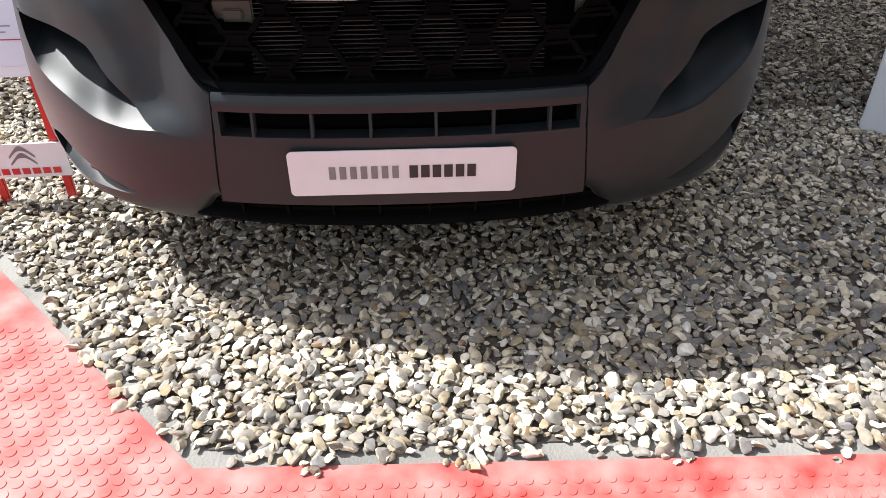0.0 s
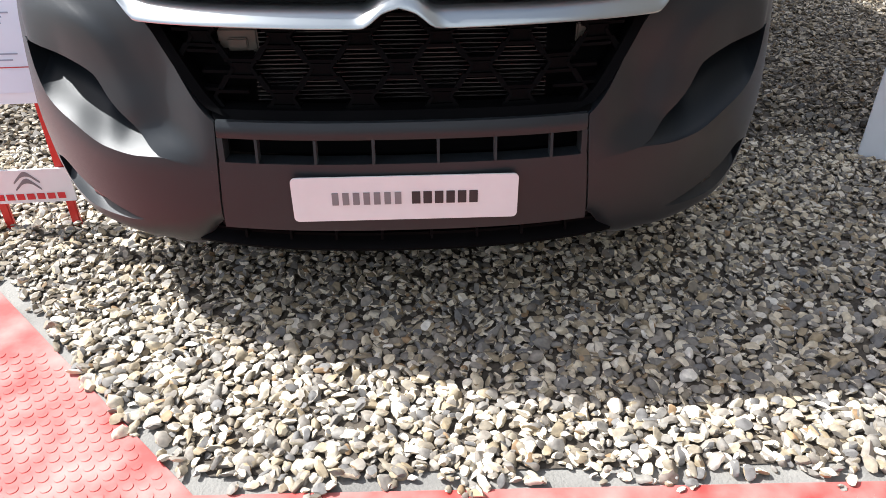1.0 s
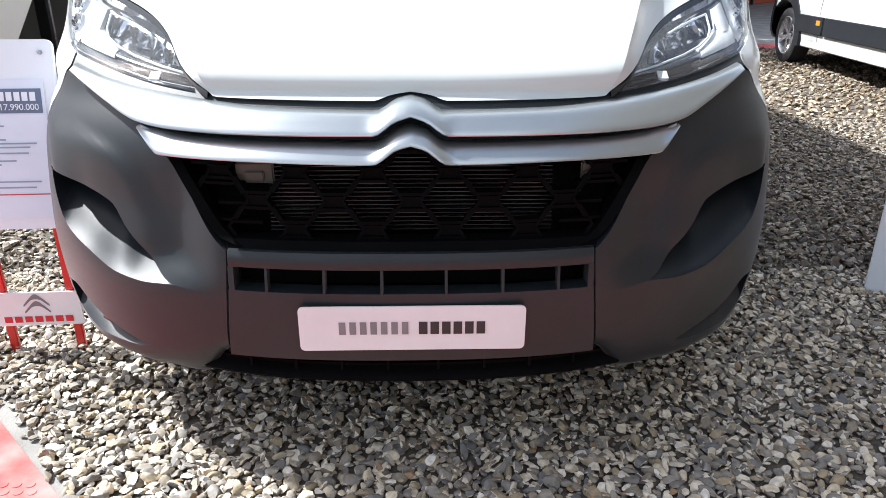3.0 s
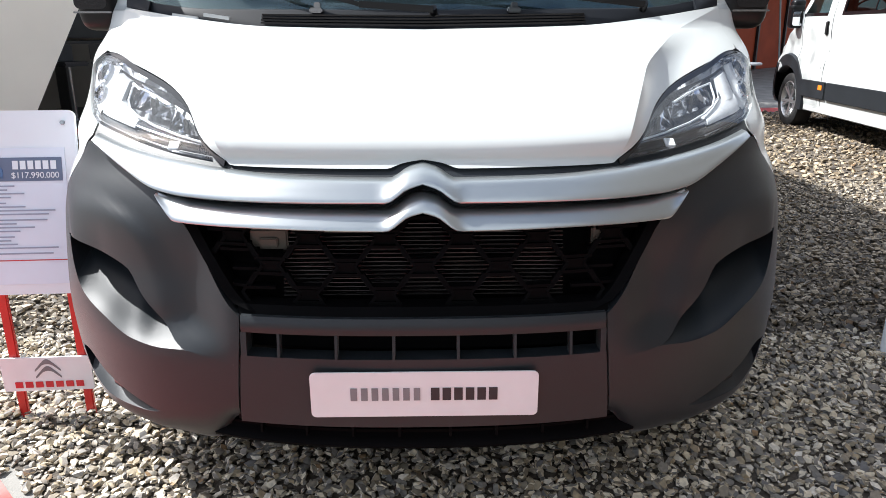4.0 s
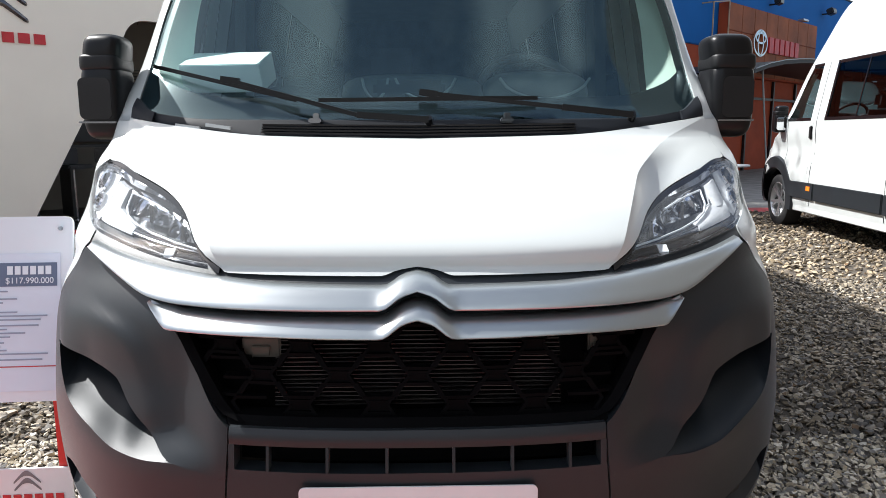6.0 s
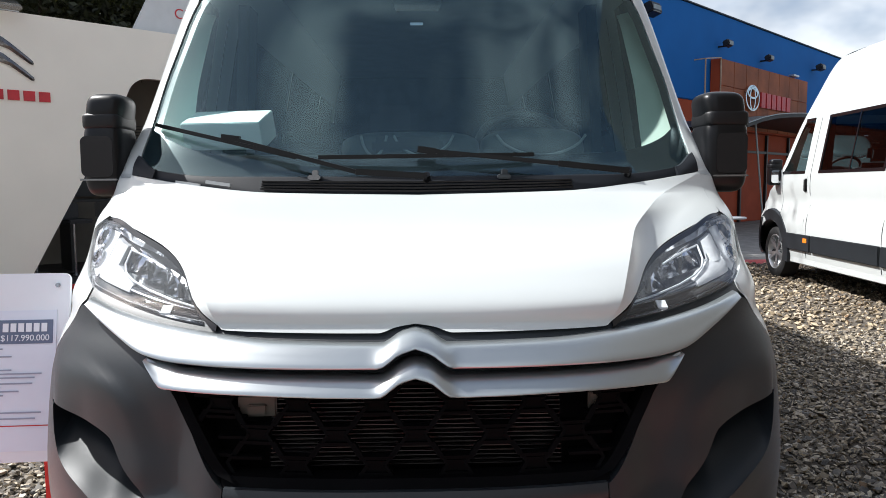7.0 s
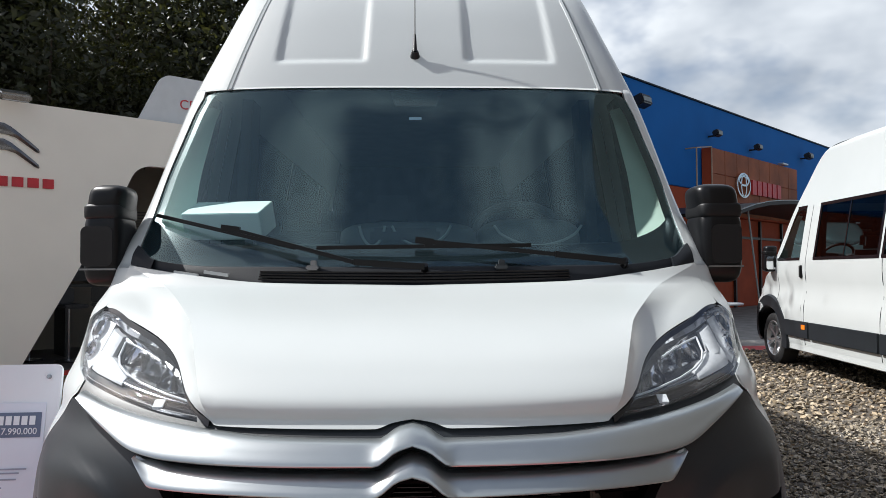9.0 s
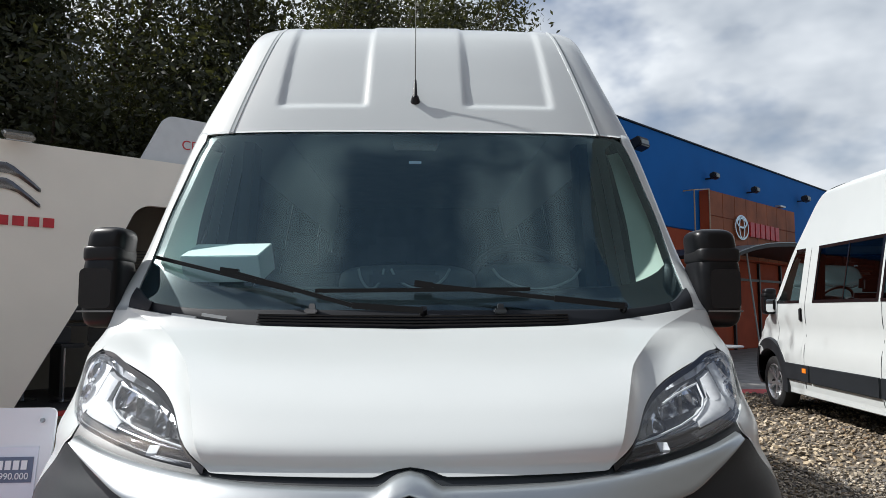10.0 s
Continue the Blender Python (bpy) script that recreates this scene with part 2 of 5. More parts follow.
class Sheet:
    """Curved panels gathered into one mesh, each with a turned-in rim."""

    def __init__(self):
        self.verts, self.faces = [], []

    def add(self, at, nu, nv, rim=0.0, inward=(0, 1, 0)):
        base = len(self.verts)
        for j in range(nv + 1):
            for i in range(nu + 1):
                self.verts.append(tuple(at(i / nu, j / nv)))
        w = nu + 1
        for j in range(nv):
            for i in range(nu):
                k = base + j * w + i
                self.faces.append((k, k + 1, k + w + 1, k + w))
        if rim:
            edge = [base + i for i in range(w)] + [base + j * w + nu for j in range(1, nv + 1)]
            edge += [base + nv * w + i for i in range(nu - 1, -1, -1)] + [base + j * w for j in range(nv - 1, 0, -1)]
            low = len(self.verts)
            for k in edge:
                self.verts.append(tuple(c + rim * d for c, d in zip(self.verts[k], inward)))
            n = len(edge)
            for k in range(n):
                self.faces.append((edge[k], low + k, low + (k + 1) % n, edge[(k + 1) % n]))
        return self

    def make(self, name, mat, parent, label="", sharp=38):
        me = bpy.data.meshes.new(name)
        faces = []
        for f in self.faces:
            a, b, c, d = [Vector(self.verts[k]) for k in f]
            out = (a + c) / 2 - Vector((0, 3.0, 1.2))
            faces.append(f if (c - a).cross(d - b).dot(out) >= 0 else f[::-1])
        me.from_pydata(self.verts, [], faces)
        me.validate()
        return finish(name, me, mat, parent, label, sharp)


# ---- ground ----
ASPHALT = material("asphalt", (0.27, 0.26, 0.24), 0.85, vary=0.22, scale=3, bump=0.004, grain=140)
GRAVEL_BED = material("gravel_bed", (0.11, 0.09, 0.07), 0.9, vary=0.3, scale=40, bump=0.01, grain=60)
CARPET = material("red_rubber", (0.45, 0.042, 0.036), 0.55, scale=9, tint=(0.57, 0.20, 0.18))
ROAD_RED = material("red_strip", (0.45, 0.05, 0.05), 0.7, vary=0.15)


def stone_colours(name="river_stone", cast=(1, 1, 1)):
    """Mixed river stone: greys, tans, near-white, a few rusty ones."""
    m = bpy.data.materials.new(name)
    m.use_nodes = True
    n, l = m.node_tree.nodes, m.node_tree.links
    geo = n.new("ShaderNodeNewGeometry")
    ramp = n.new("ShaderNodeValToRGB")
    r = ramp.color_ramp
    r.interpolation = "CONSTANT"
    tones = ((0, (.32, .28, .22)), (.12, (.48, .43, .34)), (.24, (.25, .235, .22)), (.36, (.56, .52, .44)), (.48, (.36, .33, .30)), (.58, (.44, .37, .26)),
             (.68, (.19, .19, .20)), (.76, (.55, .52, .47)), (.84, (.29, .28, .27)), (.92, (.46, .37, .24)), (.955, (.38, .24, .12)), (.975, (.60, .58, .55)))
    while len(r.elements) < len(tones):
        r.elements.new(0.5)
    for e, (p, c) in zip(r.elements, tones):
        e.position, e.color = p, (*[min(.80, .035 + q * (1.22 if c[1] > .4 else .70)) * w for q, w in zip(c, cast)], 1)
    at = n.new("ShaderNodeTexCoord")
    veins = n.new("ShaderNodeTexNoise")
    veins.inputs["Scale"].default_value, veins.inputs["Detail"].default_value = 70, 6
    l.new(at.outputs["Object"], veins.inputs["Vector"])
    span = n.new("ShaderNodeMapRange")
    span.inputs["From Min"].default_value, span.inputs["From Max"].default_value = .3, .7
    span.inputs["To Min"].default_value, span.inputs["To Max"].default_value = .72, 1.18
    l.new(veins.outputs["Fac"], span.inputs["Value"])
    hue = n.new("ShaderNodeHueSaturation")
    l.new(geo.outputs["Random Per Island"], ramp.inputs["Fac"])
    l.new(ramp.outputs["Color"], hue.inputs["Color"])
    l.new(span.outputs["Result"], hue.inputs["Value"])
    b = n["Principled BSDF"]
    l.new(hue.outputs["Color"], b.inputs["Base Color"])
    b.inputs["Roughness"].default_value = .72
    bp = n.new("ShaderNodeBump")
    bp.inputs["Strength"].default_value, bp.inputs["Distance"].default_value = .5, .002
    l.new(veins.outputs["Fac"], bp.inputs["Height"])
    l.new(bp.outputs["Normal"], b.inputs["Normal"])
    return m


STONE = stone_colours(cast=(1.0, .95, .87))
# darker copies for the beds farther back, shade put into the stone colour
SHADED_MID_STONE = stone_colours("shaded_mid_stone", (.58, .53, .47))
SHADED_TAN_STONE = stone_colours("shaded_tan_stone", (.66, .57, .46))


def sheet(name, outline, z, mat, label, category, kind="structure", thick=0.0):
    bm = bmesh.new()
    if thick:
        prism(bm, outline, Matrix.Translation((0, 0, z - thick)), thick)
    else:
        bm.faces.new([bm.verts.new((x, y, z)) for x, y in outline])
    ob = part(name, bm, mat, None, label, kind=kind)
    return tagged(ob, category=category)


sheet("ground", [(-900, -900), (900, -900), (900, 900), (-900, 900)], 0.0, ASPHALT, "worn grey asphalt ground", "ground")
# the walkway's corner and its slanting edge
CORNER, SLANT = Vector((-.445, -.482)), Vector((-.70, .69)).normalized()
far_end = CORNER + SLANT * 7.5
sheet("walkway_mat", [tuple(CORNER), (9, -.56), (9, -1.42), (-.84, -1.37), (far_end.x - .65, far_end.y - .63), tuple(far_end)], .006, CARPET, "red studded rubber walkway mat, dusty and scuffed", "mat", "", .005)
sheet("gravel_bed", [(CORNER.x + .02, CORNER.y + .05), (14, -.5), (14, 9.6), (-12, 9.6), (far_end.x - .4, far_end.y + .5), (far_end.x + .04, far_end.y + .04)], .004, GRAVEL_BED, "brown grit under the gravel", "gravel")
sheet("red_strip", [(-12, 9.65), (16, 9.65), (16, 10.25), (-12, 10.25)], .006, ROAD_RED, "red strip along the gravel's far edge", "strip")


def on_bed(x, y, keep):
    """How far a place lies inside the gravel, seen from the mat's edges."""
    d1 = y + .485
    side = Vector((x, y)) - CORNER
    d2 = side.x * SLANT.y - side.y * SLANT.x
    return min(d1, d2) > keep


def stones(name, x0, x1, y0, y1, gap, size, detail, layers, skip=None, seed=1, mat=None):
    rng = np.random.default_rng(seed)
    shapes = []
    for k in range(7):
        bm = bmesh.new()
        bmesh.ops.create_icosphere(bm, subdivisions=detail, radius=1)
        v = np.array([p.co[:] for p in bm.verts])
        f = np.array([[p.index for p in q.verts] for q in bm.faces])
        bm.free()
        for _ in range(8):
            d = rng.normal(size=3)
            d /= np.linalg.norm(d)
            cut = rng.uniform(.45, .85)
            over = v @ d - cut
            v = v - np.outer(np.maximum(over, 0) * .95, d)
        shapes.append((v * (1 + rng.normal(size=(len(v), 1)) * .05), f))
    vs, fs, total = [], [], 0
    for layer in range(layers):
        xs, ys = np.meshgrid(np.arange(x0, x1, gap), np.arange(y0, y1, gap))
        px = (xs + rng.uniform(-.55, .55, xs.shape) * gap).ravel()
        py = (ys + rng.uniform(-.55, .55, xs.shape) * gap).ravel()
        for x, y in zip(px, py):
            edge = .008 + .020 * math.sin(x * 17 + y * 9) + .018 * math.sin(x * 41)
            if layer:
                edge += .03
            if not on_bed(x, y, edge) or (skip and skip(x, y)) or (layer and rng.random() < .3):
                continue
            v, f = shapes[rng.integers(7)]
            r = size * (.62 + .95 * rng.random() ** 1.6)
            s = np.array([r, r * rng.uniform(.5, .9), r * rng.uniform(.32, .6)])
            turn = np.array(Euler((rng.normal() * .35, rng.normal() * .35, rng.uniform(0, 6.3))).to_matrix())
            rise = s[2] * .75 + layer * size * .5 * rng.uniform(.4, 1) + .004
            vs.append((v * s) @ turn.T + (x, y, rise))
            fs.append(f + total)
            total += len(v)
    me = bpy.data.meshes.new(name)
    vs, fs = np.concatenate(vs), np.concatenate(fs)
    me.vertices.add(len(vs))
    me.vertices.foreach_set("co", vs.ravel().astype(np.float32))
    me.loops.add(fs.size)
    me.loops.foreach_set("vertex_index", fs.ravel().astype(np.int32))
    me.polygons.add(len(fs))
    me.polygons.foreach_set("loop_start", np.arange(0, fs.size, 3, dtype=np.int32))
    me.update(calc_edges=True)
    ob = finish(name, me, mat or STONE, None, "loose grey and tan river gravel, partly sunlit", 28, "stuff")
    return tagged(ob, category="gravel")


FRONT_BED = (-1.7, 1.5, -.50, .12)
NEAR_BED = (-1.9, 2.3, -.50, 1.3)
MID_BED = (-3.2, 4.6, -.5, 4.4)


def inside(b):
    return lambda x, y: b[0] < x < b[1] and b[2] < y < b[3]


stones("gravel", *FRONT_BED, .0235, .0165, 2, 2, seed=3)
stones("gravel", *NEAR_BED, .0245, .0170, 1, 2, inside(FRONT_BED), seed=4)
stones("gravel", *MID_BED, .036, .0215, 1, 2, inside(NEAR_BED), seed=5, mat=SHADED_MID_STONE)
stones("gravel", -4.5, 9.0, -.4, 9.6, .062, .031, 1, 1, lambda x, y: inside(MID_BED)(x, y) or x < -2.5 and y < 1, seed=7, mat=SHADED_TAN_STONE)


def studs():
    """Low round studs on the mat near the gravel's corner."""
    vs, fs = [], []
    gap, r = .034, .0118
    for i in range(-56, 56):
        for j in range(-24, 26):
            x, y = -.4 + i * gap + (gap / 2 if j % 2 else 0), -.70 + j * gap * .8
            if not -1.9 < x < 1.5 or y < -1.1 or (Vector((x, y)) - CORNER).dot(Vector((SLANT.y, -SLANT.x))) < -.60:
                continue
            side = Vector((x, y)) - CORNER
            inside = y < -.505 - (x + .47) * .006 if side.x * SLANT.y - side.y * SLANT.x > 0 or y < -.51 else True
            if side.x * SLANT.y - side.y * SLANT.x > -.02 and y > -.51:
                inside = False
            if not inside:
                continue
            k = len(vs)
            for rr, h in ((r, .0060), (r * .93, .0076), (r * .6, .0077)):
                vs += [(x + rr * math.cos(a * math.pi / 6), y + rr * math.sin(a * math.pi / 6), h) for a in range(12)]
            for ring in range(2):
                for a in range(12):
                    b = (a + 1) % 12
                    fs.append((k + ring * 12 + a, k + ring * 12 + b, k + ring * 12 + 12 + b, k + ring * 12 + 12 + a))
            fs.append(tuple(k + 24 + a for a in range(12)))
    me = bpy.data.meshes.new("studs")
    me.from_pydata(vs, [], fs)
    return finish("studs", me, CARPET, bpy.data.objects["walkway_mat"], "round studs of the mat", 60, "stuff")


studs()


# ---- the van: nose towards -y, its own ground at z = 0 ----
NOSE = smooth((.2, .06), (.3, 0), (.5, 0), (.62, .015), (.8, .06), (.9, .11), (.935, .14), (.97, .185), (1.05, .36), (1.15, .58), (1.245, .8),
              (1.30, .865), (1.335, .9), (2.01, 1.33), (2.25, 1.5), (2.55, 1.755), (2.66, 1.90), (2.71, 2.03), (2.737, 2.22), (2.745, 2.5))
WIDE = smooth((.2, .98), (.4, 1.030), (.6, 1.042), (.76, 1.042), (.86, 1.030), (.95, 1.004), (1.05, .993), (1.2, 1.010), (1.335, 1.008), (1.5, .984), (2.01, .896), (2.2, .858), (2.4, .822), (2.6, .793), (2.7, .780), (2.73, .768), (2.745, .74))
DEEP = smooth((.2, .62), (.9, .62), (1.0, .45), (1.1, .3), (1.2, .17), (1.33, .12), (1.5, .16), (2.01, .13), (2.5, .15), (2.745, .15))
POWER = smooth((.2, 2.5), (.9, 2.5), (1.2, 3.5), (2.0, 3.2), (2.4, 3.6), (2.745, 4.5))
BELT, HEAD, TOP = 1.385, 2.05, 2.745
REAR, AXLE, WHEEL_R = 5.95, 0.948, 0.345
AXLES = (AXLE, AXLE + 4.035)


def front(x, z):
    """The depth of the van's nose at x, z."""
    q = min(abs(x) / WIDE(z), 1.0)
    return NOSE(z) + DEEP(z) * (1 - math.sqrt(max(0.0, 1 - q ** POWER(z))))


def on(x, z, off=0.0):
    return (x, front(x, z) + off, z)


def column(sg, x0, x1, lo, hi, off=None):
    """A panel of the nose between two height curves, from x0 to x1 out from the middle."""
    def at(u, v):
        x = x0 + (x1 - x0) * u
        z = lo(x) + (hi(x) - lo(x)) * v
        return on(sg * x, z, off(x, z, u, v) if off else 0.0)
    return at


def whole(x1, lo, hi, off=None):
    def at(u, v):
        x = x1 * (2 * u - 1)
        z = lo(abs(x)) + (hi(abs(x)) - lo(abs(x))) * v
        return on(x, z, off(abs(x), z, u, v) if off else 0.0)
    return at


def flat(value):
    return lambda x: value


# outlines of the nose's panels, as heights over the distance from the middle
LAMP_LO = smooth((.466, .943), (.596, .958), (.70, .975), (.79, .992), (.86, 1.006), (.90, 1.022), (.94, 1.052), (.97, 1.092), (.985, 1.132))
LAMP_HI = smooth((.466, .945), (.53, .99), (.60, 1.05), (.668, 1.087), (.8, 1.135), (.93, 1.175), (.965, 1.168), (.985, 1.146))
BONNET_LO = smooth((0, .953), (.045, .946), (.085, .935), (.3, .936), (.445, .938), (.462, .948), (.53, .995), (.6, 1.055), (.668, 1.092), (.8, 1.14), (.945, 1.182))
BONNET_HI = smooth((0, 1.239), (.47, 1.249), (.75, 1.278), (.945, 1.308))
COWL_HI = smooth((0, 1.298), (.65, 1.302), (.87, 1.325), (.95, 1.365))
CREASE = smooth((.95, .46), (1.14, .595), (1.2, .70), (1.3, .93))
SCREEN_X = smooth((1.29, .930), (1.39, .935), (1.6, .922), (1.8, .884), (1.955, .848), (1.995, .822), (2.012, .74))
UPPER_LO = smooth((0, .907), (.03, .898), (.085, .868), (.4, .867), (.54, .870), (.62, .879), (.723, .918), (.84, .972))
UPPER_HI = smooth((0, .947), (.03, .94), (.075, .917), (.3, .92), (.46, .931), (.6, .944), (.723, .962), (.84, .985))
LOWER_LO = smooth((0, .850), (.03, .842), (.083, .812), (.33, .815), (.565, .818), (.60, .848), (.622, .874))
LOWER_HI = smooth((0, .889), (.03, .882), (.08, .853), (.4, .855), (.53, .861), (.56, .868), (.622, .878))
WING_LO = smooth((.42, .345), (.44, .338), (.47, .305), (.52, .255), (.56, .245), (.75, .25), (.9, .27), (1.015, .31))
WING_HI = smooth((.42, .612), (.432, .622), (.463, .657), (.558, .808), (.614, .866), (.723, .915), (.839, .97), (.88, .962), (.95, .88), (1.0, .82), (1.015, .80))
SCOOP_LO = smooth((.42, .49), (.50, .511), (.571, .516), (.64, .512), (.715, .520), (.80, .556), (.889, .602), (.925, .66), (.945, .722), (1.015, .74))
SCOOP_HI = smooth((.42, .492), (.571, .521), (.637, .577), (.685, .623), (.727, .683), (.80, .708), (.88, .722), (.93, .728), (.945, .7245), (1.015, .742))
FOG_LO = smooth((.42, .40), (.6, .37), (.66, .330), (.709, .322), (.83, .318), (.90, .35), (.94, .42), (1.015, .43))
FOG_HI = smooth((.42, .402), (.6, .372), (.66, .333), (.72, .348), (.833, .393), (.90, .43), (.94, .4225), (1.015, .432))


BROW = smooth((.50, .59), (.62, .605), (.707, .629), (.745, .644), (.786, .678), (.815, .72), (.85, .83))


def bonnet_off(x, z, u, v):
    beyond = min(1.0, max(0.0, (x - CREASE(z)) / .15))
    swell = .105 * math.sin(math.pi * min(1.0, max(0.0, (z - .950) / .290))) * (1 - beyond) ** 2
    return -.010 * (1 - beyond) ** 2 * step(.945, 1.0, z) - .004 - swell


def roof_off(x, z, u=0, v=0):
    x = abs(x)
    into = step(.192, .222, x) * (1 - step(.548, .578, x)) * step(2.125, 2.155, z)
    return .018 * into


def wing_panel(sg):
    """The bumper's corner, with the scoop under its brow and the fog lamp's hollow."""
    s = Sheet()
    rows = []
    for lo, hi, n, deep in ((WING_LO, FOG_LO, 4, 0), (FOG_LO, FOG_HI, 8, .07), (FOG_HI, SCOOP_LO, 8, 0), (SCOOP_LO, SCOOP_HI, 18, .13), (SCOOP_HI, WING_HI, 16, 0)):
        rows += [(lo, hi, j / n, deep) for j in range(n + 1)]

    def at(u, v):
        lo, hi, k, deep = rows[round(v * (len(rows) - 1))]
        x = .42 + .595 * (1 - (1 - u) ** 1.3)
        z = lo(x) + (hi(x) - lo(x)) * k
        off = 0.0
        if deep:
            wide = min(1.0, max(0.0, hi(x) - lo(x) - .003) / (.09 if deep > .1 else .05))
            off = deep * wide * (.74 * min(k / .52, 1.0) ** 1.05 + .26 * step(.46, .62, k))
        if lo is WING_LO:
            off += .035 * (1 - k) ** 3
        # the upper part stands back behind a soft shelf that runs on from the scoop
        shelf = SCOOP_LO(x)
        off += .040 * step(shelf - .012, shelf + .075, z) * (1 - step(.66, .86, z)) * step(.43, .56, x) * (1 - step(.80, .95, x))
        # the brow over the scoop swells forward, with a rounded edge towards the grille
        off -= .015 * step(-.045, .040, x - BROW(z)) * (1 - step(.800, .868, z)) * step(SCOOP_LO(x) + .03, SCOOP_LO(x) + .09, z) * (1 - step(.90, .99, x))
        # the seam beside the middle panel leans outward to its foot
        shift = (.004 + .018 * step(.62, .34, z)) * (1 - u) ** 6
        return on(sg * (x + shift), z, off)
    s.add(at, 64, len(rows) - 1, rim=.05)
    return s


def hollow_lining(sg, lo, hi, x0, x1, k0, deep):
    """A black lining just before the back of a hollow in the bumper's corner."""
    def at(u, v):
        x = x0 + (x1 - x0) * u
        k = k0 + (.985 - k0) * v
        z = lo(x) + (hi(x) - lo(x)) * k
        wide = min(1.0, max(0.0, hi(x) - lo(x) - .003) / (.09 if deep > .1 else .05))
        shelf = .040 * step(SCOOP_LO(x) - .012, SCOOP_LO(x) + .075, z) * (1 - step(.66, .86, z)) * step(.43, .56, x) * (1 - step(.80, .95, x))
        return on(sg * x, z, deep * wide * (.74 * min(k / .52, 1.0) ** 1.05 + .26 * step(.46, .62, k)) * (1 - .3 * v) + shelf - .008)
    return Sheet().add(at, 30, 10)


def hex_bars(bm, wide, depth, off):
    """The grille's net: long six-sided cells in staggered rows, joined by broad webs."""
    a, b, h, row, pitch = .069, .037, .046, .063, .0885
    for i in range(-7, 8):
        for j in range(-1, 4):
            cx, cz = i * pitch, .654 + (2 * j + i % 2) * row
            ring = [(cx + a, cz), (cx + b, cz + h), (cx - b, cz + h), (cx - a, cz), (cx - b, cz - h), (cx + b, cz - h)]
            for p, q in zip(ring, ring[1:] + ring[:1]):
                mx, mz = (p[0] + q[0]) / 2, (p[1] + q[1]) / 2
                if .618 < mz < .86 and abs(mx) < .415 + (mz - .62) * .72:
                    bar(bm, on(*p, off), on(*q, off), wide, depth, (0, 0, 1) if p[1] == q[1] else (1, 0, 0))
            wx = cx + pitch
            if .625 < cz < .85 and abs(wx) < .40 + (cz - .62) * .72:
                bar(bm, on(wx - .024, cz, off + .002), on(wx + .024, cz, off + .002), .024, depth)
    return bm


def wheel(parent, sg, y):
    m = Matrix.Translation((sg * .875, y, WHEEL_R)) @ Matrix.Rotation(radians(90 * sg), 4, "Y")
    bm = bmesh.new()
    lathe(bm, [(.235, -.10), (.30, -.112), (.335, -.095), (.345, -.05), (.345, .05), (.335, .095), (.30, .112), (.235, .10), (.235, -.10)], m, 40)
    tyre = part("wheel", bm, RUBBER, parent, "black road tyre on an alloy rim")
    bm = bmesh.new()
    lathe(bm, [(.238, .10), (.226, .106), (.214, .085), (.205, .02), (.10, .02)], m, 32)
    lathe(bm, [(.0, .075), (.045, .075), (.055, .06), (.055, .02)], m, 20)
    for k in range(5):
        for d in (-.16, .16):
            a = 2 * math.pi * k / 5 + d
            ends = [m @ Vector((r * math.cos(a * 1.0 if r > .1 else 2 * math.pi * k / 5), r * math.sin(a if r > .1 else 2 * math.pi * k / 5), h)) for r, h in ((.04, .066), (.22, .088))]
            bar(bm, ends[0], ends[1], .03, .018, m.to_3x3() @ Vector((-math.sin(a), math.cos(a), 0)))
    part("rim", bm, ALLOY, tyre, "silver alloy rim with paired spokes")
    return tyre


